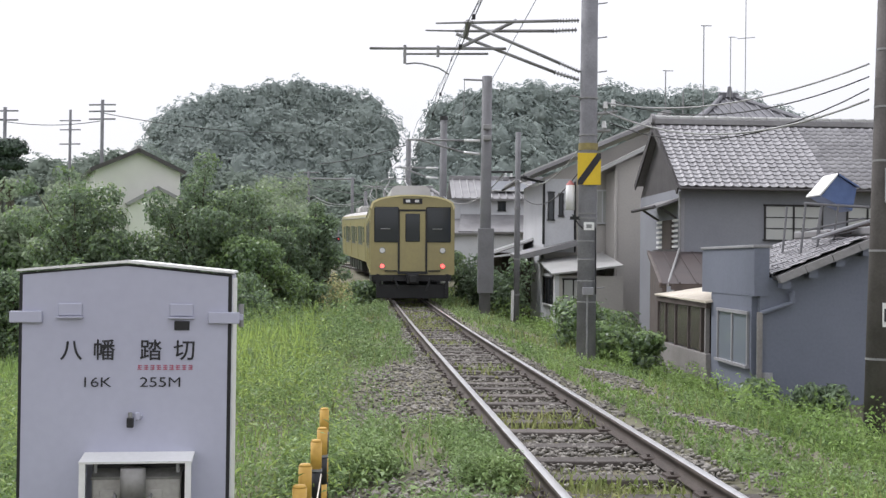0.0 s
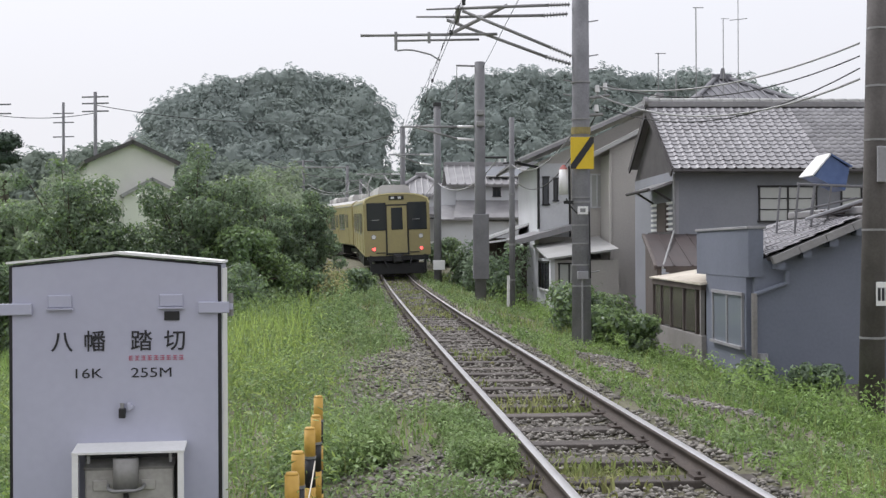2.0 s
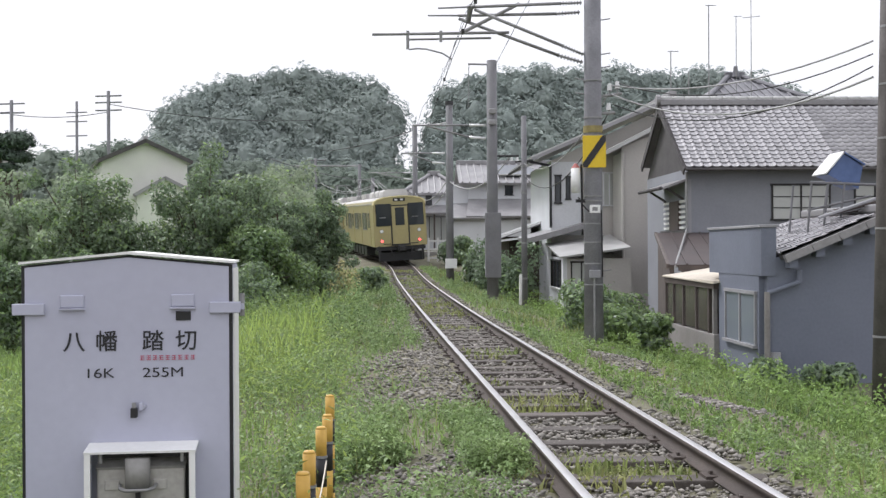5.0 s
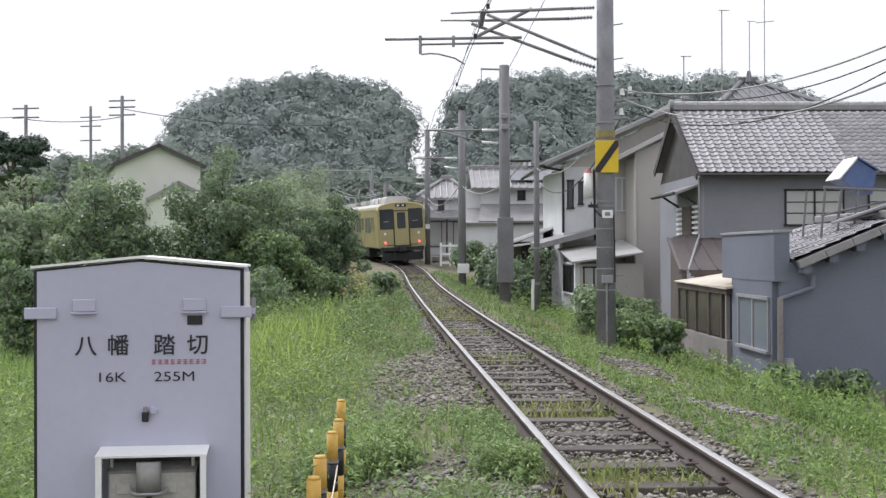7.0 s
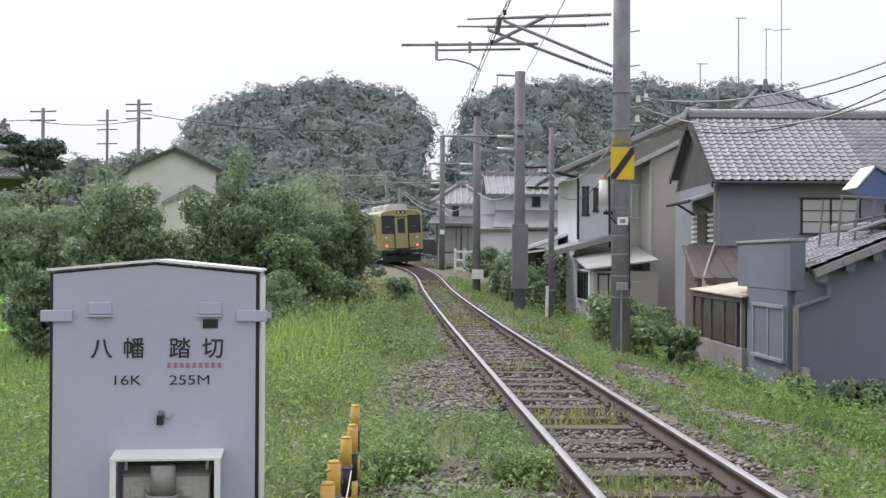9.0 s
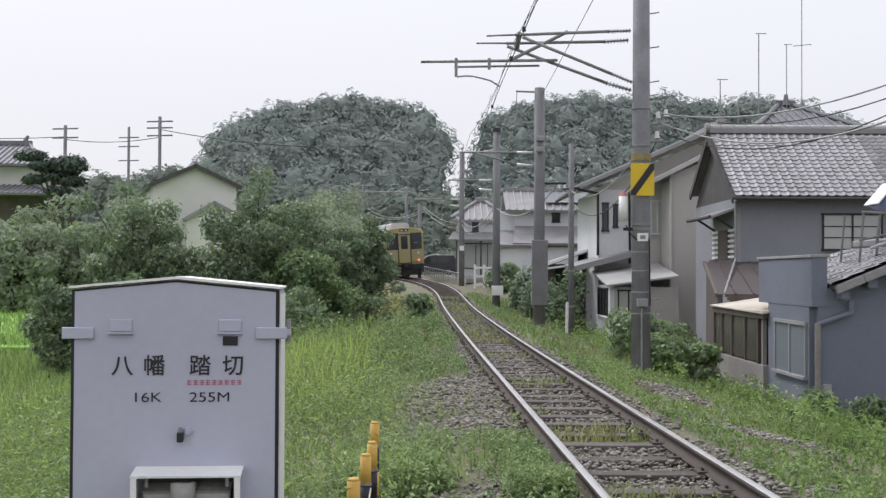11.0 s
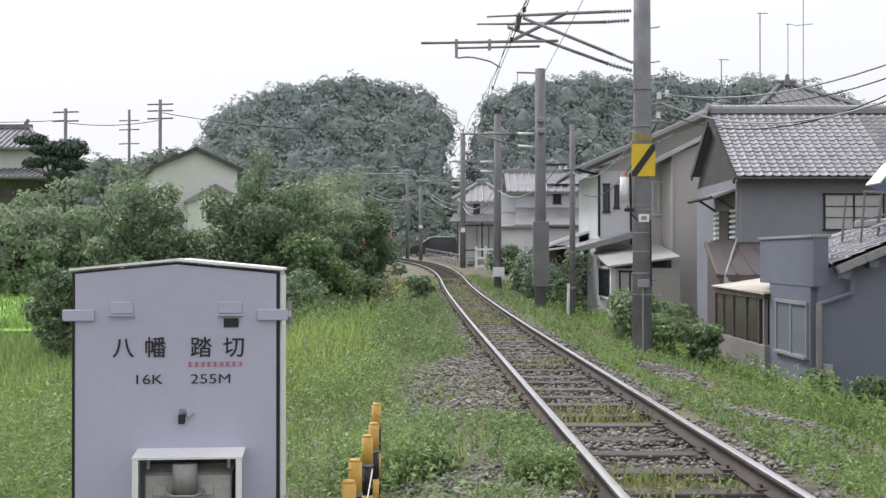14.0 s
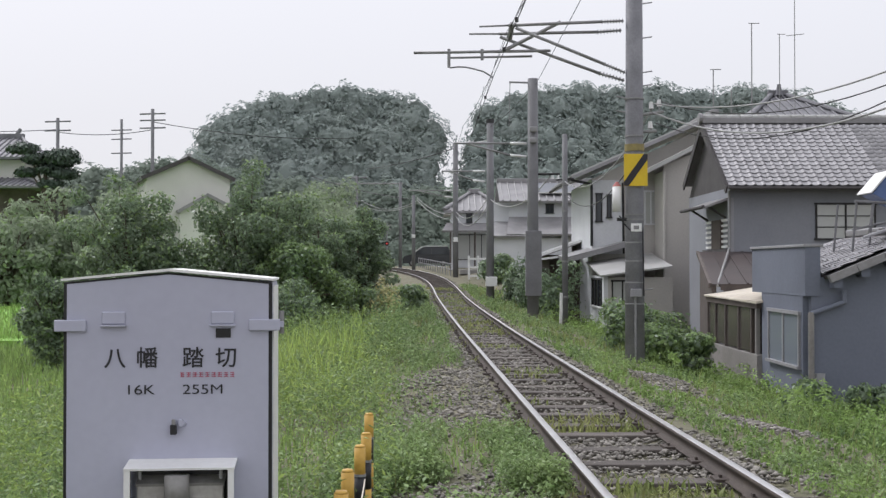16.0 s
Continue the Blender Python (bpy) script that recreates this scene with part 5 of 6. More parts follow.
def hipped(ob, x0, x1, y0, y1, ez, rz, inset, ov, material, name="roof"):
    """A tiled hip roof with upturned hip ridges and rows of rolls on its front."""
    a, b, c, d = x0 - ov, x1 + ov, y0 - ov, y1 + ov
    ym = (c + d) / 2
    bm = bmesh.new()
    low = [bm.verts.new(p) for p in ((a, c, ez), (b, c, ez), (b, d, ez), (a, d, ez))]
    sub = [bm.verts.new(p) for p in ((a, c, ez - 0.16), (b, c, ez - 0.16), (b, d, ez - 0.16), (a, d, ez - 0.16))]
    top = [bm.verts.new((a + inset, ym, rz)), bm.verts.new((b - inset, ym, rz))]
    bm.faces.new((low[0], low[1], top[1], top[0]))
    bm.faces.new((low[1], low[2], top[1]))
    bm.faces.new((low[2], low[3], top[0], top[1]))
    bm.faces.new((low[3], low[0], top[0]))
    bm.faces.new(sub)
    for i in range(4):
        bm.faces.new((low[i], sub[i], sub[(i + 1) % 4], low[(i + 1) % 4]))
    bmesh.ops.recalc_face_normals(bm, faces=bm.faces)
    roof = part(name, bm, material, ob)
    part("ridge", box(a + inset - 0.2, b - inset + 0.2, ym - 0.18, ym + 0.18, rz - 0.05, rz + 0.32, 0.05), material, roof)
    for e, f, g in ((a, c, a + inset), (b, c, b - inset)):
        part("hip_ridge", rod((e, f, ez + 0.12), (g, ym, rz + 0.1), 0.13, seg=8), material, roof)
    n = int((b - a) / 0.42)
    bm = bmesh.new()
    for i in range(1, n):
        x = a + (b - a) * i / n
        k = min(1.0, (x - a) / inset, (b - x) / inset)
        rod((x, c, ez + 0.02), (x, c + (ym - c) * k, ez + (rz - ez) * k + 0.02), 0.07, seg=6, bm=bm)
    tagged(part("tile_roll", bm, material, roof), kind="stuff")
    return roof


h = thing("house", "far pale house with grey tiled hip roofs", "house")
wall_box("wall", 0.9, 4.4, 84, 90, 0.8, 5.3, "white_wall", h)
hipped(h, 0.9, 4.4, 84, 90, 5.3, 6.75, 2.0, 0.5, "tile_far")
part("lower_roof", slab((0.3, 82.6, 3.9), (5.0, 82.6, 3.9), (0.6, 84.1, 4.5), 0.14), "tile_far", h, "grey tiled lower roof")
for q in (0.8, 2.5, 4.4):
    part("porch_post", box(q, q + 0.12, 82.8, 82.92, 0.8, 3.9), "wood", h)
window_y(2.0, 2.4, 4.5, 5.1, 84, h, 1, 1, "dark", "glass")
window_y(1.4, 3.9, 1.9, 3.6, 84, h, 3, 1, "dark", "glass_pale_sheen")


h = thing("house", "tall house behind with a steep grey tiled hip roof", "house")
wall_box("wall", 16.8, 21.1, 62, 70, -1.0, 9.0, "plaster", h)
hipped(h, 16.8, 21.1, 62, 70, 9.0, 10.9, 2.5, 0.7, "tile_old")
part("roof_end", rod((18.9, 65.6, 10.9), (18.9, 65.6, 11.5), 0.2, 0.1, 8), "tile_old", h)


h = thing("farmhouse", "old farmhouse with two tiers of grey tiled hip roofs", "house")
wall_box("wall", -44, -30.6, 88, 95, -0.6, 9.5, "cream", h)
hipped(h, -44, -30.6, 88, 95, 9.45, 11.3, 2.4, 0.9, "tile_old")
hipped(h, -46, -29.6, 86.4, 96.6, 7.2, 8.9, 5.0, 1.1, "tile_old", "lower_roof")
wall_box("lower_wall", -45.6, -30.0, 86.8, 96.2, -0.6, 7.1, "wood", h)
part("roof_end", rod((-32.6, 91.5, 11.3), (-32.2, 91.5, 12.0), 0.22, 0.12, 8), "tile_old", h)

# aerials on the roofs
for x, y, z0, z1, kind in ((10.7, 46, 6.7, 9.1, 1), (11.4, 46, 6.5, 8.3, 0), (12.2, 46, 6.1, 10.9, 1), (17.9, 62, 9.5, 13.6, 1), (18.7, 62, 9.0, 16.4, 2)):
    ob = thing("roof_aerial", "thin metal aerial mast on a roof", "aerial", (x, y, 0), group="roof aerials")
    part("mast", rod((0, 0, z0), (0, 0, z1), 0.022, seg=6), "steel", ob)
    if kind:
        part("boom", rod((-0.12, 0, z1 - 0.02), (0.3, 0, z1 - 0.02), 0.018, seg=6), "steel", ob)
    if kind == 2:
        part("element", rod((-0.45, 0, z1 - 2.9), (0.5, 0, z1 - 2.8), 0.02, seg=6), "steel", ob)

# ---- the train ----
CAR, WIDE = 19.5, 1.4


def car(rear):
    """One railcar; its rear face at y = -CAR / 2 looks to -y. Heights are over the rail."""
    ob = thing("railcar", "yellow electric railcar with red tail lamps" if rear else "yellow electric railcar coupled in front", "train", group="two-car train")
    h = CAR / 2
    lo, eave, top = 0.95, 3.17, 3.61
    prof = [(-WIDE, lo), (WIDE, lo), (WIDE, eave)]
    for i in range(1, 10):
        a = math.pi * i / 10
        prof.append((WIDE * math.cos(a) ** 1 if abs(math.cos(a)) > 1e-6 else 0, eave + (top - eave) * math.sin(a) ** 0.7))
    prof.append((-WIDE, eave))
    body = part("body", prism(prof, -h, h), "train", ob, "yellow painted steel body", False)
    part("roof", prism([(x * 0.985, z + 0.012) for x, z in prof[3:-1]], -h + 0.35, h - 0.05), "train_roof", ob, "grey roof")
    for s in (-1, 1):
        for k in range(4):
            y0 = -h + 1.5 + k * 4.9
            d = part("door", box(s * WIDE - 0.02, s * WIDE + 0.02, y0 + 0.1, y0 + 1.4, 1.05, 2.95, 0.004), "train", ob)
            for q in (0.2, 0.82):
                part("door_window", box(s * WIDE - 0.03, s * WIDE + 0.03, y0 + q + 0.06, y0 + q + 0.48, 1.95, 2.75), "glass_hazed", d)
            if k < 3:
                w = part("window", box(s * WIDE - 0.025, s * WIDE + 0.025, y0 + 1.9, y0 + 4.4, 1.85, 2.78), "glass_hazed", ob)
                part("window_bar", box(s * WIDE - 0.035, s * WIDE + 0.035, y0 + 3.12, y0 + 3.18, 1.85, 2.78), "steel", w)
                part("window_trim", box(s * WIDE - 0.035, s * WIDE + 0.035, y0 + 1.85, y0 + 4.45, 1.80, 1.85), "steel", w)
        part("gutter", box(s * (WIDE + 0.012) - 0.02, s * (WIDE + 0.012) + 0.02, -h + 0.3, h, 3.2, 3.24), "train_roof", ob)
    # underframe, bogies and boxes
    part("underframe", box(-1.1, 1.1, -h + 0.2, h - 0.2, 0.82, 0.98), "black", ob)
    for k in range(5):
        for s in (-1, 1):
            part("underfloor_box", box(s * 0.95 - 0.35, s * 0.95 + 0.35, -4.3 + k * 1.85, -4.3 + k * 1.85 + 1.4, 0.32, 0.85, 0.02), "black", ob)
    for yb in (-6.8, 6.8):
        bg_ = part("bogie_frame", box(-0.95, 0.95, yb - 1.5, yb + 1.5, 0.42, 0.66, 0.03), "black", ob)
        for ya in (-1.05, 1.05):
            for s in (-1, 1):
                part("wheel", rod((s * 0.5, yb + ya, 0.43), (s * 0.63, yb + ya, 0.43), 0.43, seg=24), "rail_side", bg_)
            part("axle", rod((-0.6, yb + ya, 0.43), (0.6, yb + ya, 0.43), 0.08), "black", bg_)
    # roof equipment
    for y in (-4.2, 4.2) if not rear else (-7.4, -4.8, -2.2):
        ac = part("cooling_unit", prism([(-0.70, 3.6), (0.70, 3.6), (0.66, 3.86), (0.5, 3.97), (-0.5, 3.97), (-0.66, 3.86)], y - 1.0, y + 1.0), "train_roof", ob, "grey rooftop cooling unit")
        part("lifting_eye", rod((0, y - 0.9, 3.95), (0, y - 0.9, 4.06), 0.03), "steel", ac)
    for y in (-8.3, -7.3, 2.6, 7.9) if not rear else (2.6, 3.6, 4.6, 8.9):
        part("ventilator", box(-0.55, 0.55, y - 0.35, y + 0.35, 3.6, 3.92, 0.05), "train_roof", ob)
    py = 7.0 if rear else -1.5
    pf = part("pantograph_base", box(-0.6, 0.6, py - 0.9, py + 0.9, 3.68, 3.78), "steel", ob)
    top_z = 4.95
    for s in (-1, 1):
        part("lower_arm", rod((s * 0.5, py - 0.7, 3.78), (s * 0.62, py - 1.25, 4.35), 0.03, seg=6), "steel", pf)
        part("lower_arm", rod((s * 0.5, py + 0.7, 3.78), (s * 0.62, py + 1.25, 4.35), 0.03, seg=6), "steel", pf)
        part("upper_arm", rod((s * 0.62, py - 1.25, 4.35), (s * 0.3, py, top_z), 0.025, seg=6), "steel", pf)
        part("upper_arm", rod((s * 0.62, py + 1.25, 4.35), (s * 0.3, py, top_z), 0.025, seg=6), "steel", pf)
        part("horn", rod((s * 0.55, py, top_z), (s * 0.85, py, top_z - 0.18), 0.02, seg=6), "steel", pf)
    part("collector", box(-0.56, 0.56, py - 0.12, py + 0.12, top_z, top_z + 0.04), "steel", pf)
    # the cab face
    if rear:
        f = -h
        part("face_panel", prism([(x * 0.985, z if z < 3 else z - 0.012) for x, z in prof], f - 0.03, f), "train", ob)
        part("roof_visor", prism([(x * 1.01, z) for x, z in prof[2:]] + [(x * 0.97, z - 0.05) for x, z in prof[2:]][::-1], f - 0.06, f + 0.3), mat("visor", (0.74, 0.66, 0.36), (0.66, 0.58, 0.32), rough=0.4), ob, "pale worn roof edge")
        for s in (-1, 1):
            w = part("windscreen", box(s * 0.86 - 0.41, s * 0.86 + 0.41, f - 0.045, f - 0.025, 2.03, 3.2, 0.03), "glass", ob, "dark windscreen")
            part("wiper", rod((s * 0.86 - 0.2, f - 0.06, 2.47), (s * 0.86 + 0.12, f - 0.06, 2.47), 0.018, seg=6), "steel", w)
            hl = part("headlight", rod((s * 1.0, f - 0.06, 1.76), (s * 1.0, f - 0.02, 1.76), 0.105, seg=18), "steel", ob, "round headlight")
            part("lens", rod((s * 1.0, f - 0.07, 1.76), (s * 1.0, f - 0.058, 1.76), 0.08, seg=18), "porcelain", hl)
            tl = part("tail_lamp", rod((s * 1.0, f - 0.06, 1.24), (s * 1.0, f - 0.02, 1.24), 0.095, seg=18), "steel", ob, "lit red tail lamp")
            part("lens", rod((s * 1.0, f - 0.075, 1.24), (s * 1.0, f - 0.058, 1.24), 0.062, seg=18), "tail", tl)
            part("step", box(s * 0.72 - 0.2, s * 0.72 + 0.2, f - 0.08, f - 0.02, 1.06, 1.10), "dark", ob)
            part("door_post", box(s * 0.46 - 0.03, s * 0.46 + 0.03, f - 0.06, f - 0.02, 1.05, 3.08), "dark", ob, "dark rubber door surround")
            part("air_hose", rod((s * 0.45, f - 0.15, 0.45), (s * 0.6, f - 0.12, 0.85), 0.04), "black", ob)
            part("guard_rail", box(s * 1.15 - 0.05, s * 1.15 + 0.05, f - 0.05, f + 0.05, 0.2, 0.98), "black", ob)
        part("door_head", box(-0.49, 0.49, f - 0.06, f - 0.02, 3.06, 3.12), "dark", ob)
        dr = part("gangway_door", box(-0.42, 0.42, f - 0.05, f - 0.025, 1.06, 3.05, 0.01), "train", ob, "yellow end door")
        part("door_window", box(-0.24, 0.24, f - 0.062, f - 0.045, 2.05, 2.98, 0.02), "glass", dr)
        part("threshold", box(-0.5, 0.5, f - 0.1, f, 0.98, 1.06), "dark", dr)
        ds = part("destination_sign", box(-0.32, 0.32, f - 0.065, f - 0.03, 3.31, 3.48, 0.01), "black", ob, "black destination sign with pale marks")
        for x in (-0.16, 0.14):
            part("sign_mark", box(x - 0.07, x + 0.07, f - 0.07, f - 0.066, 3.35, 3.44), "porcelain", ds)
        cp = part("coupler", box(-0.2, 0.2, f - 0.35, f + 0.1, 0.66, 1.0, 0.03), "black", ob, "black coupler")
        part("knuckle", box(-0.13, 0.13, f - 0.5, f - 0.33, 0.70, 0.95, 0.04), "dark", cp)
        part("buffer_beam", box(-1.3, 1.3, f - 0.02, f + 0.2, 0.74, 0.97), "black", ob)
        part("snow_guard", box(-1.2, 1.2, f + 0.1, f + 0.3, 0.16, 0.62, 0.02), "black", ob)
        part("antenna", rod((-1.2, f + 0.5, 3.5), (-1.2, f + 0.5, 4.05), 0.02, seg=6), "steel", ob)
    return ob


rear_car = car(True)
front_car = car(False)

# ---- trees, hedges and weeds ----


def bush_row():
    rng = random.Random(11)
    specs = (  # x, y, height, half-width, leaf size, leaves, share of paler leaves
        (-2.1, 31.8, 3.25, 0.85, 0.05, 13000, 0.1), (-3.0, 31.2, 3.2, 1.0, 0.05, 14000, 0.12), (-3.85, 30.0, 3.8, 1.2, 0.052, 17000, 0.10), (-4.75, 29.5, 4.5, 1.3, 0.055, 19000, 0.15),
        (-6.35, 29.0, 2.7, 1.0, 0.055, 11000, 0.15), (-7.65, 29.5, 4.75, 1.35, 0.058, 20000, 0.2), (-4.4, 33.5, 3.9, 1.3, 0.07, 7000, 0.05),
        # the high pale share here stands in for sun on the leaves
        (-3.25, 28.2, 2.7, 0.95, 0.05, 13000, 0.65), (-2.55, 29.2, 1.7, 0.7, 0.05, 7000, 0.4), (-3.2, 25.2, 1.6, 0.8, 0.045, 9000, 0.25), (-8.1, 25.2, 2.2, 0.7, 0.05, 8000, 0.25), (-6.9, 26.0, 2.0, 0.9, 0.05, 8000, 0.3))
    for i, (x, y, H, w, sz, n, li) in enumerate(specs):
        g = ground_z(x, y)
        lumps = [(0, 0, H * 0.3, w * 0.72, w * 0.65, H * 0.28), (0, 0, H * 0.58, w * 0.55, w * 0.5, H * 0.26)]
        for k in range(40):  # leafy branch ends all over the crown, some reaching out or hanging
            a, e = rng.uniform(0, 2 * math.pi), math.asin(rng.uniform(-0.75, 1.0))
            q = rng.uniform(0.62, 1.08) * (1 + 0.12 * math.sin(3 * a + i))
            r = w * rng.uniform(0.15, 0.33)
            lumps.append((w * q * math.cos(e) * math.cos(a), w * 0.85 * q * math.cos(e) * math.sin(a), H * (0.52 + 0.46 * q * math.sin(e)), r * rng.uniform(0.9, 1.5), r, r * rng.uniform(0.55, 0.95)))
        tree("broadleaf_shrub", (x, y, g), lumps, n, sz, "leaf", "dense dark green broadleaf shrub on the railway bank", "shrub", H * 0.5, 0.07, 20 + i, "shrubs on the bank", li)


bush_row()


def far_trees():
    rng = random.Random(4)
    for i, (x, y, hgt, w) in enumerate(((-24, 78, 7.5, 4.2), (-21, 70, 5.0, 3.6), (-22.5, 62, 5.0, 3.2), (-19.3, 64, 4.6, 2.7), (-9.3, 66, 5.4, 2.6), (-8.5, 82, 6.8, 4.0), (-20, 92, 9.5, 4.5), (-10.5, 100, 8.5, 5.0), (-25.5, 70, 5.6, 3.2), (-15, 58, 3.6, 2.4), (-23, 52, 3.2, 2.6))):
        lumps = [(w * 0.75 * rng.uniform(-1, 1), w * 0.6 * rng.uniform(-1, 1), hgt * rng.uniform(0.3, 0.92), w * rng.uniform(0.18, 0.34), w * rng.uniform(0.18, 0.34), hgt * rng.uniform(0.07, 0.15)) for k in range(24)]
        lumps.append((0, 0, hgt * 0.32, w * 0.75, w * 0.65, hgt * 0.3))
        tree("broadleaf_tree", (x, y, ground_z(x, y)), lumps, 7000, 0.16, "leaf_hazed", "green broadleaf tree beyond the paddy", "tree", hgt * 0.5, 0.2, 60 + i, "trees beyond the paddy", 0.08)
    # cloud-pruned pine by the farmhouse
    lumps = [(-1.5, 0, 10.2, 1.0, 0.9, 0.38), (-0.6, 0, 9.5, 0.9, 0.8, 0.35), (1.1, 0, 9.6, 1.25, 1.0, 0.6), (0.2, 0, 8.8, 0.9, 0.8, 0.3), (1.3, 0, 8.5, 1.0, 0.8, 0.35), (0.4, 0, 7.8, 0.9, 0.8, 0.28), (-1.2, 0, 8.6, 0.8, 0.8, 0.3)]
    tree("pine_tree", (-26.5, 80, ground_z(-26.5, 80)), lumps, 7000, 0.13, "pine", "cloud-pruned dark green pine tree", "tree", 9.0, 0.22, 90)
    # shrubs by the masts on the lower side
    for i, (x, y, hgt, w, li) in enumerate(((4.5, 27.5, 1.35, 0.8, 0.5), (5.5, 29.5, 1.5, 0.9, 0.4), (4.35, 24.0, 0.8, 0.6, 0.7), (5.0, 23.9, 0.85, 0.6, 0.6), (4.3, 44, 2.3, 1.1, 0.1), (4.1, 46.5, 2.4, 1.2, 0.05), (3.6, 50, 2.2, 1.0, 0.1), (3.3, 67, 1.5, 1.1, 0.2), (5.9, 19.1, 0.6, 0.4, 0.2), (6.9, 18.9, 0.7, 0.45, 0.1), (-0.95, 40.0, 0.9, 0.55, 0.2), (-0.8, 44.0, 0.6, 0.45, 0.3))):
        lumps = [(w * 0.55 * rng.uniform(-1, 1), w * 0.5 * rng.uniform(-1, 1), hgt * rng.uniform(0.3, 0.8), w * 0.5, w * 0.5, hgt * 0.25) for k in range(6)]
        lumps.append((0, 0, hgt * 0.3, w * 0.85, w * 0.8, hgt * 0.3))
        tree("wild_shrub", (x, y, ground_z(x, y)), lumps, 2800, 0.036 + 0.0011 * y, "leaf", "wild green shrub growing on the verge", "shrub", hgt * 0.5, 0.04, 120 + i, "wild shrubs", li)
    # pale flowering weeds at the foot of the shrubs
    lumps = [(0, 0, 1.0, 0.22, 0.3, 0.4), (0.25, 0, 0.8, 0.2, 0.3, 0.35), (-0.25, 0.1, 0.75, 0.2, 0.3, 0.35)]
    tree("yellow_weed", (-1.4, 30.4, ground_z(-1.4, 30.4)), lumps, 520, 0.045, "leaf_yellow", "tall weed with pale yellow flowers", "weed", 0.8, 0.02, 150)


far_trees()


def hill(name, pts, y0, seed, label, depth=34, r0=2.6, r1=4.4, material="wood_far_hazed"):
    """A wooded hill: crowns heaped in rows under the skyline pts (x, top)."""
    rng = np.random.default_rng(seed)
    xs, tops = np.array([p[0] for p in pts], float), np.array([p[1] for p in pts], float)
    C, N, S, core = [], [], [], []
    k = 0
    a, e = np.meshgrid(np.arange(12) * 2 * np.pi / 12, np.linspace(-1.2, 1.45, 8))
    ball = np.stack([np.cos(a) * np.cos(e), np.sin(a) * np.cos(e), np.sin(e)], 2).reshape(-1, 3)
    bq = np.array([(i * 12 + j, i * 12 + (j + 1) % 12, (i + 1) * 12 + (j + 1) % 12, (i + 1) * 12 + j) for i in range(7) for j in range(12)])
    for f in (1.0, 0.93, 0.85, 0.77, 0.68, 0.59, 0.5, 0.4, 0.3, 0.2, 0.1):
        x = xs[0] + rng.uniform(0, 2)
        while x < xs[-1]:
            r = rng.uniform(r0, r1)
            t = np.interp(x, xs, tops)
            y = y0 - depth * (1 - f) + rng.uniform(-2, 2)
            zc = t * f - r * 0.9 + rng.uniform(-0.8, 0.4)
            m = int(27 * r * r)
            d = rng.normal(0, 1, (m, 3))
            d[:, 1] = -np.abs(d[:, 1]) * 0.9 + 0.25
            d[:, 2] += 0.35
            d /= np.linalg.norm(d, axis=1)[:, None]
            rad = r * (1.08 - 0.2 * rng.random(m)) * (1 + 0.2 * np.sin(d[:, 0] * 6 + k) * np.sin(d[:, 2] * 5 + 2 * k) + 0.12 * np.sin(d[:, 2] * 11 + d[:, 0] * 4 + 2 * k))
            C.append(np.array([x, y, zc]) + d * rad[:, None] * np.array([1, 1, 0.95]))
            core.append(ball * (r * 0.76) * rng.uniform(0.72, 1.22, (len(ball), 1)) + np.array([x, y, zc]))
            N.append(d * 1.2 + np.array([0, -0.2, 0.5]))
            S.append(rng.uniform(0.22, 0.5, m))
            x += r * rng.uniform(0.5, 0.95)
            k += 1
    P, Fc = leaf_quads(np.concatenate(C), np.concatenate(N), np.concatenate(S), rng, 0.42)
    Q = np.concatenate([bq + i * len(ball) for i in range(len(core))]) + len(P)
    P, Fc = np.concatenate([P, np.concatenate(core)]), np.concatenate([Fc, Q])
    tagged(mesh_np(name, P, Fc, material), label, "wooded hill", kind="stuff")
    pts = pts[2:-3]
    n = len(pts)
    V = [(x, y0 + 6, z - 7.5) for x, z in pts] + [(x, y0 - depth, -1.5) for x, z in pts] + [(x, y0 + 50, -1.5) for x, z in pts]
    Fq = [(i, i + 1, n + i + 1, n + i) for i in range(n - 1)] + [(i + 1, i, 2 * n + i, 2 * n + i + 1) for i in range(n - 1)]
    # the slope carries the same haze-paled colour as the crowns
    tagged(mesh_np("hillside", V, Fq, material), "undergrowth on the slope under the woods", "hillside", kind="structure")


hill("wooded_hill", [(-55, 13), (-48, 19), (-46, 25.5), (-43.5, 29.5), (-38, 33.4), (-31, 34.6), (-22, 35.6), (-17, 35.9), (-10, 35.2), (-4, 34), (-1.8, 31.8), (-0.3, 26), (0.5, 18)], 230, 31, "wooded hill with haze put into its green")
hill("wooded_hill", [(6.0, 18), (6.8, 27), (8.6, 32.2), (13, 34.4), (18, 35.2), (28, 37.2), (34, 36.8), (40, 37.2), (46, 36.2), (52, 35.5), (60, 36.5), (68, 35.5), (76, 33), (84, 31), (90, 27)], 232, 32, "wooded hill with haze put into its green")
hill("low_wood", [(-72, 11), (-66, 12.4), (-60, 13), (-45, 15), (-36, 16.5), (-25, 14), (-10, 13), (5, 12), (12, 11.5), (18, 10)], 165, 33, "low band of green trees before the hills", 16, 2.0, 3.2, "wood_mid_hazed")


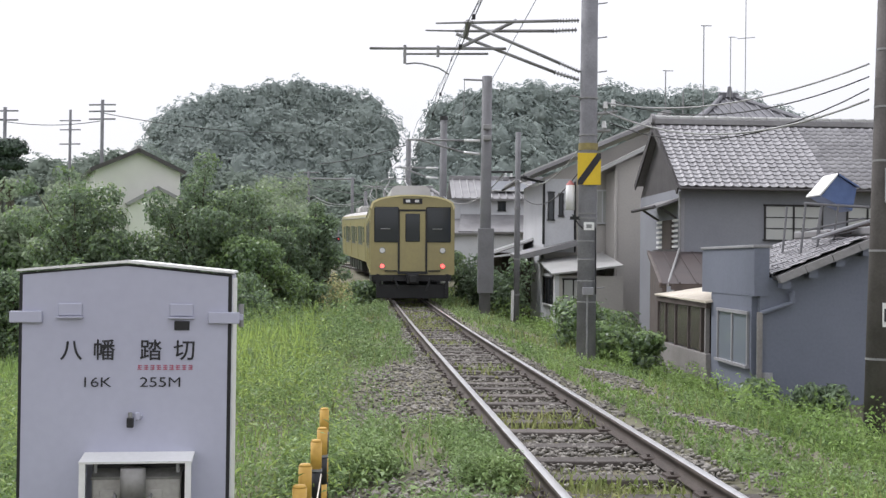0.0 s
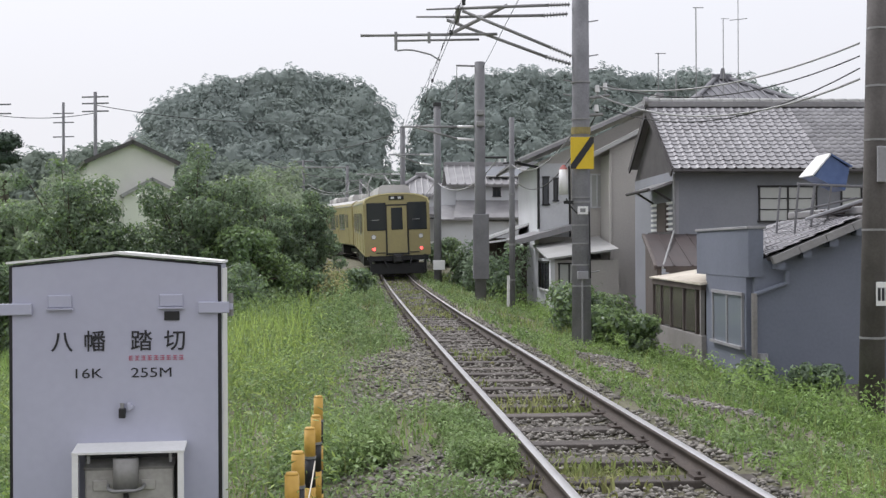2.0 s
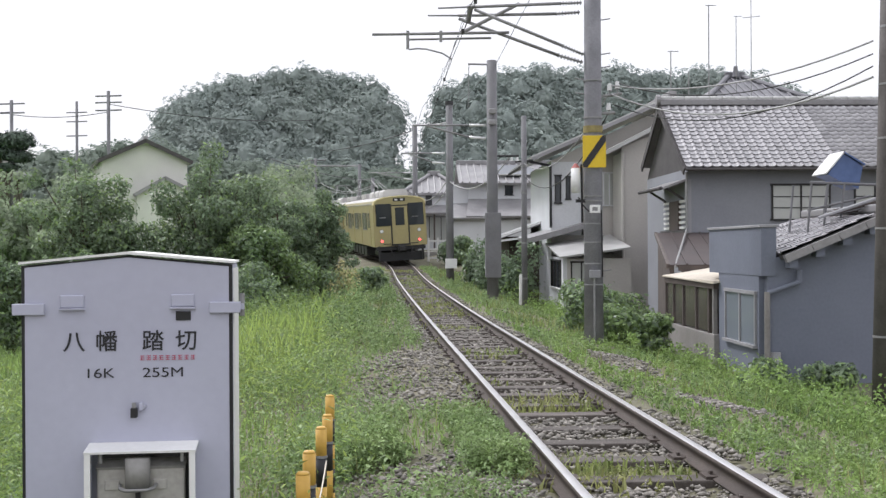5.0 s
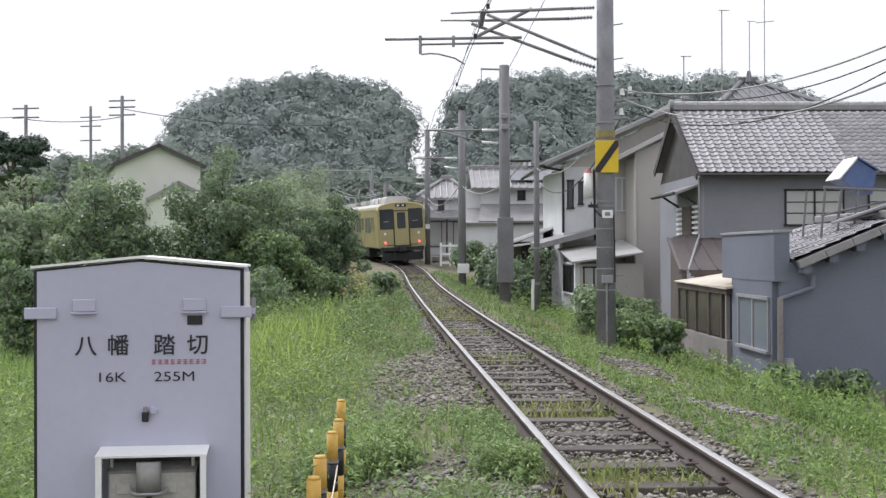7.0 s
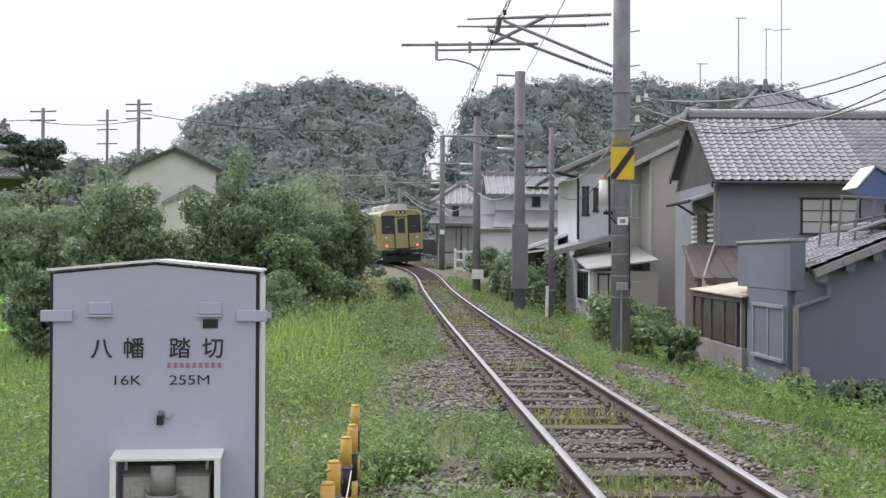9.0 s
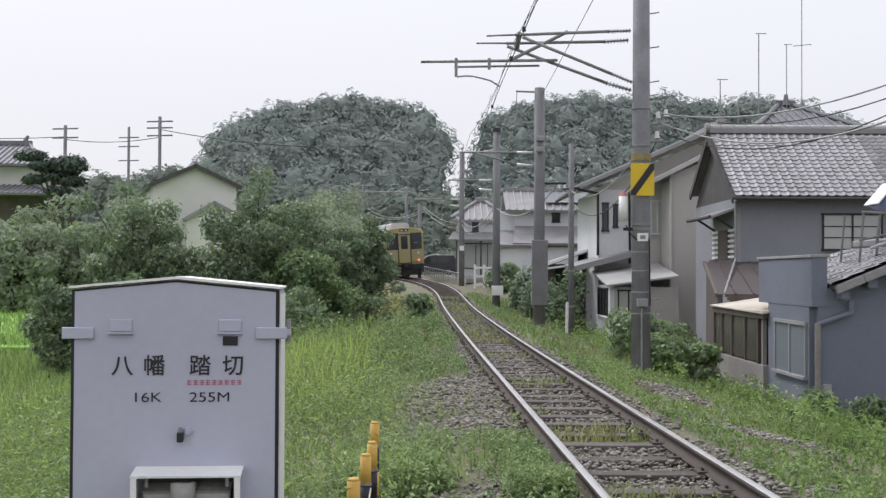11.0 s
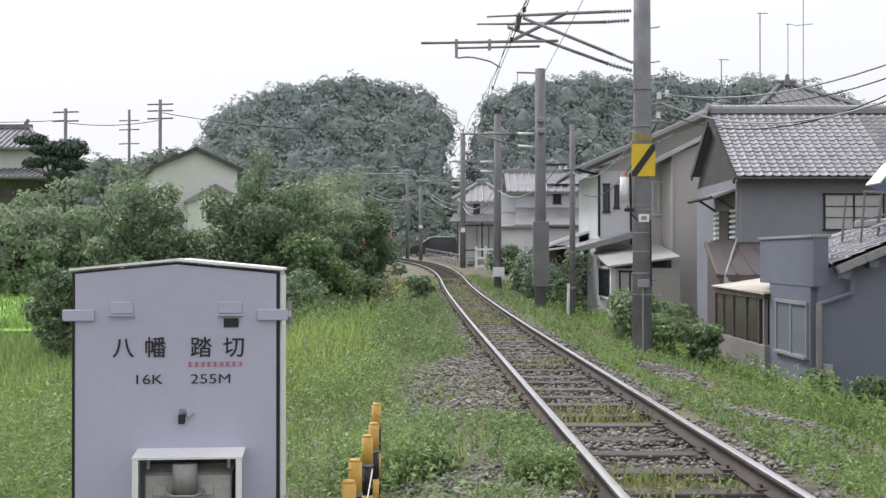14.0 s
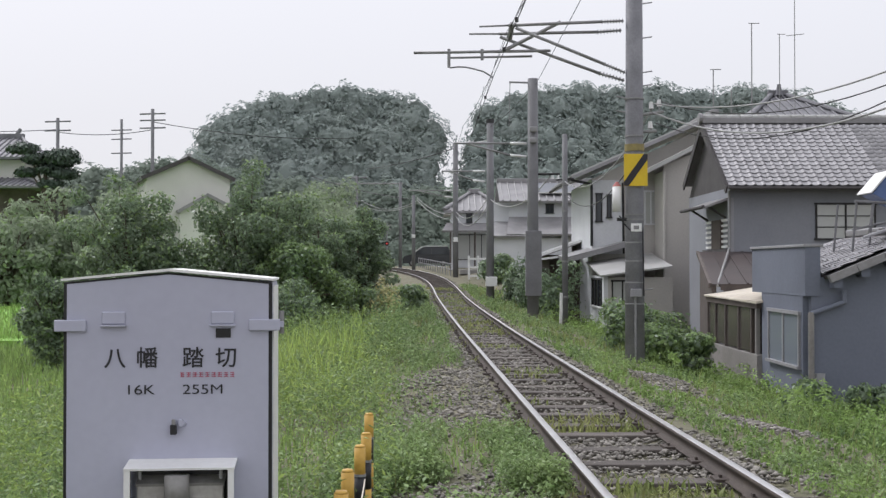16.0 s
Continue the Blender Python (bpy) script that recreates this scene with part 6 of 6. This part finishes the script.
def verge():
    rng = np.random.default_rng(8)

    def field(n, d0, d1, ya, yb, power, cover):
        y = ya + (yb - ya) * rng.power(power, n)
        d = rng.uniform(d0, d1, n)
        x = track_x(y) + d
        k = rng.random(n) < cover(x, y, d)
        return x[k], y[k], d[k]

    bare = lambda x, y, d: 1 - np.clip(gravel_mask(x, y) * 1.6, 0, 1)
    # left bank, tall and bright
    x, y, d = field(34000, -7.5, -0.85, 4.2, 62, 0.55, bare)
    h = rng.uniform(0.08, 0.28, len(x)) * (0.45 + 1.1 * smooth(1.6, 4.0, -d)) * (1 + 0.6 * rough_noise(x, y, 1.1))
    blades("meadow_grass", x, y, ground(x, y) - 0.02, np.clip(h, 0.05, 0.75), 0.010 + 0.0006 * y, 0.6, "grass", "bright green grass on the railway bank", "grass", 1)
    n = 30000
    y = 5 + 30 * rng.power(0.7, n)
    x = track_x(y) - 6.5 - rng.random(n) * np.clip(y * 0.46 - 2.0, 0.5, 12)
    blades("field_grass", x, y, ground(x, y) - 0.02, rng.uniform(0.15, 0.45, n), 0.012 + 0.0007 * y, 0.6, "grass", "pale green meadow grass below the bank", "grass", 7)
    x, y, d = field(24000, 0.9, 6.0, 4.2, 62, 0.55, bare)
    h = rng.uniform(0.03, 0.13, len(x)) * (1 + 0.5 * rough_noise(x, y, 1.3)) * (1 + 1.2 * smooth(2.8, 4.2, d))
    blades("verge_grass", x, y, ground(x, y) - 0.02, np.clip(h, 0.04, 0.6), 0.010 + 0.0006 * y, 0.7, "grass", "green grass and weeds beside the track", "grass", 2)
    x, y, d = field(16000, -7.0, 6.0, 6, 62, 0.6, lambda x, y, d: bare(x, y, d) * np.where(d > 0, np.clip(0.3 + 1.5 * rough_noise(x, y, 0.9), 0, 1), 0.5))
    far = np.abs(d) > 1.2
    x, y = x[far], y[far]
    blades("dry_grass", x, y, ground(x, y), rng.uniform(0.08, 0.3, len(x)), 0.007 + 0.0005 * y, 0.8, "grass_dry", "dry straw-coloured grass stalks", "grass", 3)
    # weeds between the rails
    x, y, d = field(16000, -0.95, 0.95, 6, 60, 0.6, lambda x, y, d: np.clip(rough_noise(x, y, 1.9) * 2.2 - 0.75 + 1.5 * weed_band(y), 0, 1))
    blades("track_weeds", x, y, level(y) - 0.19, rng.uniform(0.04, 0.13, len(x)), 0.016 + 0.0006 * y, 0.9, "grass_dry", "low weeds between the sleepers", "weeds", 4)
    # broad-leaved weeds, plant by plant
    def plants(name, n, d0, d1, ya, yb, h0, h1, per, leaf, seed, material, label, cover, slim=0.4):
        r = np.random.default_rng(seed)
        x, y, d = field(n, d0, d1, ya, yb, 0.55, cover)
        h = r.uniform(h0, h1, len(x)) * (1 + 0.7 * rough_noise(x, y, 0.8))
        k = np.repeat(np.arange(len(x)), per)
        f = r.random(len(k)) ** 0.8
        a = r.uniform(0, 2 * np.pi, len(k))
        q = h[k] * (0.30 + 0.15 * r.random(len(k))) * (1.1 - 0.7 * f)
        c = np.stack([x[k] + np.cos(a) * q, y[k] + np.sin(a) * q, ground(x, y)[k] + h[k] * f], 1)
        out = np.stack([np.cos(a) * 0.5, np.sin(a) * 0.5, np.full(len(k), 0.9)], 1)
        P, Fc = leaf_quads(c, out, r.uniform(0.6, 1.3, len(k)) * leaf * (1 + 0.018 * y[k]), r, 0.6, slim)
        tagged(mesh_np(name, P, Fc, material), label, "weeds", kind="stuff")

    clumped = lambda x, y, d: bare(x, y, d) * np.clip(0.55 + 1.4 * rough_noise(x, y, 1.3), 0.04, 1)
    plants("bank_weeds", 5400, -7.0, -1.6, 4.4, 22, 0.28, 0.75, 46, 0.0185, 40, "leaf_light", "tall leafy green weeds on the bank", clumped)
    plants("bank_weeds", 3300, -7.0, -1.7, 16, 60, 0.22, 0.55, 34, 0.024, 41, "leaf_light", "tall leafy green weeds on the bank", clumped)
    plants("bank_weeds", 1900, -6.5, -2.0, 5.0, 40, 0.45, 0.95, 44, 0.025, 42, "weed_bright", "tall pale green weeds on the bank", clumped, 0.24)
    plants("verge_weeds", 8200, 0.95, 6.0, 4.4, 60, 0.05, 0.19, 24, 0.018, 43, "leaf_light", "low leafy weeds along the track", clumped)
    plants("trackside_weeds", 2600, -1.75, -0.8, 4.4, 50, 0.10, 0.26, 34, 0.018, 44, "leaf_light", "leafy weeds along the rail", lambda x, y, d: bare(x, y, d) * np.clip(0.45 + 1.3 * rough_noise(x, y, 1.4), 0, 1))
    plants("slope_weeds", 1600, 3.0, 5.6, 9, 45, 0.25, 0.55, 24, 0.03, 45, "grass", "tall weeds at the foot of the houses", clumped)
    plants("shrub_foot_weeds", 1300, -6.0, -1.9, 18, 31, 0.45, 1.0, 46, 0.025, 47, "leaf_light", "tall bright green weeds at the foot of the shrubs", clumped)
    plants("near_rail_weeds", 280, -1.15, -0.75, 8.2, 10.9, 0.12, 0.27, 40, 0.017, 48, "leaf_light", "lush weeds against the rail", lambda x, y, d: np.full(len(x), 0.9))
    plants("post_side_weeds", 380, -2.5, -1.6, 9.0, 11.6, 0.18, 0.38, 42, 0.017, 49, "leaf_light", "lush weeds beside the striped posts", lambda x, y, d: np.full(len(x), 0.9))
    plants("low_verge_weeds", 5000, 0.95, 4.6, 5.0, 24, 0.03, 0.10, 18, 0.0165, 50, "grass", "low creeping weeds along the track", lambda x, y, d: bare(x, y, d) * 0.95)
    plants("rail_weeds", 1500, -0.6, 0.6, 6, 50, 0.04, 0.10, 16, 0.018, 46, "grass_dry", "small weeds between the rails", lambda x, y, d: np.clip(weed_band(y) * 1.2 - 0.1 + 0.3 * rough_noise(x, y, 2), 0, 1))
    # long grass at the foot of the shrubs
    x, y, d = field(3600, -5.8, -2.6, 15, 29, 0.8, lambda x, y, d: np.clip(0.6 + rough_noise(x, y, 1.5), 0, 1))
    blades("long_grass", x, y, ground(x, y) - 0.02, rng.uniform(0.45, 0.95, len(x)), 0.03, 0.55, "weed_bright", "long bright green grass at the foot of the shrubs", "grass", 9)
    # rice in the paddy
    n = 20000
    y = 34 + 56 * rng.power(0.6, n)
    x = -8.5 - rng.random(n) * (10 + y * 0.45)
    blades("rice_plants", x, y, np.full(n, -0.64), rng.uniform(0.15, 0.32, n), 0.03 + 0.0006 * y, 0.5, "grass", "dense bright green rice plants", "rice", 6)


verge()

# ---- the far crossing ----
bm = box(1.4, 16, 76, 84, 0.9, 1.2)
tagged(part("road", bm, "asphalt"), "pale asphalt road beside the far crossing", "road", kind="structure")


def far_fence():
    ob = thing("guard_fence", "pale steel pipe fence beside the road", "fence")
    a, b = Vector((1.0, 76.5, 0)), Vector((-1.6, 97, 0))
    for i in range(16):
        p = a.lerp(b, i / 15)
        g = ground_z(p.x, p.y)
        part("post", rod((p.x, p.y, g), (p.x, p.y, g + 0.85), 0.035, seg=6), "concrete", ob)
    for z in (0.45, 0.8):
        part("rail", rod((a.x, a.y, ground_z(a.x, a.y) + z), (b.x, b.y, ground_z(b.x, b.y) + z), 0.03, seg=6), "concrete", ob)


far_fence()


def white_lattice(x, y):
    ob = thing("lattice_fence", "white lattice fence panel beside the road", "fence", (x, y, ground_z(x, y)))
    for k in range(4):
        part("slat", box(-0.9 + k * 0.55, -0.78 + k * 0.55, -0.03, 0.03, 0, 1.4), "white", ob)
    for k in range(3):
        part("crossbar", box(-0.9, 0.87, -0.05, -0.031, 0.15 + k * 0.5, 0.27 + k * 0.5), "white", ob)


white_lattice(2.65, 70)


def parked_car(x, y, rz):
    ob = thing("minivan", "dark grey minivan parked beside the far crossing", "car", (x, y, ground_z(x, y) + 0.0), rz)
    part("body", prism([(-2.2, 0.28), (2.25, 0.28), (2.28, 0.7), (2.1, 0.92), (1.35, 1.1), (0.55, 1.68), (0.2, 1.78), (-1.8, 1.78), (-2.2, 1.1)], -0.85, 0.85), "car", ob)
    part("window", prism([(1.2, 1.1), (0.5, 1.6), (-0.3, 1.66), (-0.3, 1.08)], -0.87, 0.87), "glass", ob)
    part("window", prism([(-0.4, 1.08), (-0.4, 1.66), (-1.7, 1.66), (-1.95, 1.08)], -0.87, 0.87), "glass", ob)
    # added pale strip draws the highlight along the roofline
    part("roof_trim", prism([(1.4, 1.11), (0.55, 1.7), (0.2, 1.8), (-1.8, 1.8), (-1.8, 1.86), (0.2, 1.86), (0.6, 1.77), (1.45, 1.15)], 0.6, 0.86), "porcelain", ob, "pale strip imitating a highlight along the roof")
    for a in (-1.4, 1.4):
        for s in (-0.87, 0.75):
            w = part("wheel", rod((a, s, 0.31), (a, s + 0.12, 0.31), 0.31, seg=18), "black", ob)
            part("rim", rod((a, s - 0.01, 0.31), (a, s + 0.13, 0.31), 0.18, seg=12), "steel", w)


parked_car(-0.95, 108.0, 180)


def crossing_signal(x, y):
    ob = thing("crossing_signal", "striped crossing signal with red lamps at the far crossing", "crossing signal", (x, y, ground_z(x, y)))
    part("post", rod((0, 0, -0.2), (0, 0, 4.2), 0.06), "concrete", ob)
    for s in (-1, 1):
        part("crossbuck_arm", rod((-0.35 * s, -0.05, 3.5), (0.35 * s, -0.05, 3.95), 0.045, seg=6), "box_grey", ob)
    b = part("backboard", rod((0, -0.06, 2.3), (0, -0.02, 2.3), 0.2, seg=16), "black", ob)
    part("lamp", rod((0, -0.12, 2.3), (0, -0.06, 2.3), 0.06, seg=16), "signal", b, "lit red lamp")
    part("relay_box", box(-0.9, -0.4, -0.2, 0.2, 0.6, 1.5, 0.02), "white", ob)


crossing_signal(-4.5, 104)

# far poles on the left
for x, y, top, arms in ((-29.5, 92, 12.9, (12.6, 11.9, 10.3)), (-31.5, 118, 16.0, (14.9, 14.0, 12.6)), (-22.15, 92, 13.6, (13.2, 12.7, 12.1)), (-10.5, 110, 8.4, (8.2,)), (-7.7, 112, 9.9, (9.7,))):
    ob = mast("utility_pole", x, y, top, 0.15, "pole_dark", "distant utility pole with crossarms", "distant poles")
    for z in arms:
        part("crossarm", rod((-1.0, 0, z), (1.0, 0, z + 0.05), 0.06, seg=6), "pole_dark", ob)
for a, b, sg in (((-29.5, 92, 11.8), (-22.15, 92, 12.0), 0.3), ((-45, 92, 12.3), (-29.5, 92, 12.0), 0.3), ((-22.15, 92, 12.6), (-8, 112, 13.5), 0.5), ((-12, 112, 9.9), (-2, 100, 7.0), 0.3), ((1.1, 75, 8.9), (-6, 100, 9.6), 0.2)):
    tagged(cable("cable", a, b, sg, 0.03, "wire"), "thin dark wire between distant poles", "cable", group="distant wires")


# ---- what moves ----
TRAIN_T = (0, 1, 2, 3.5, 5, 7.5, 9, 11.5, 12.5, 14, 16)
TRAIN_S = (39.6, 44.9, 50.3, 57.3, 62.8, 71.4, 77.2, 88.0, 92.6, 99.6, 109.0)


def car_pose(s_mid):
    a, b = on_track(s_mid - 6.8), on_track(s_mid + 6.8)
    h = math.atan2(-(b[0] - a[0]), b[1] - a[1])
    p = math.atan2(b[2] - a[2], math.hypot(b[0] - a[0], b[1] - a[1]))
    roll = -math.degrees(float(cant(s_mid)) / 1.13)
    return pose((a[0] + b[0]) / 2, (a[1] + b[1]) / 2, (a[2] + b[2]) / 2, math.degrees(p), roll, math.degrees(h))


def motions():
    ts = np.arange(0, 16.01, 0.5)
    co = np.polyfit(TRAIN_T, TRAIN_S, 5)
    for ob, off in ((rear_car, CAR / 2), (front_car, CAR * 1.5 + 0.6)):
        walk(ob, [(float(t), car_pose(float(np.polyval(co, t)) + off)) for t in ts])


motions()
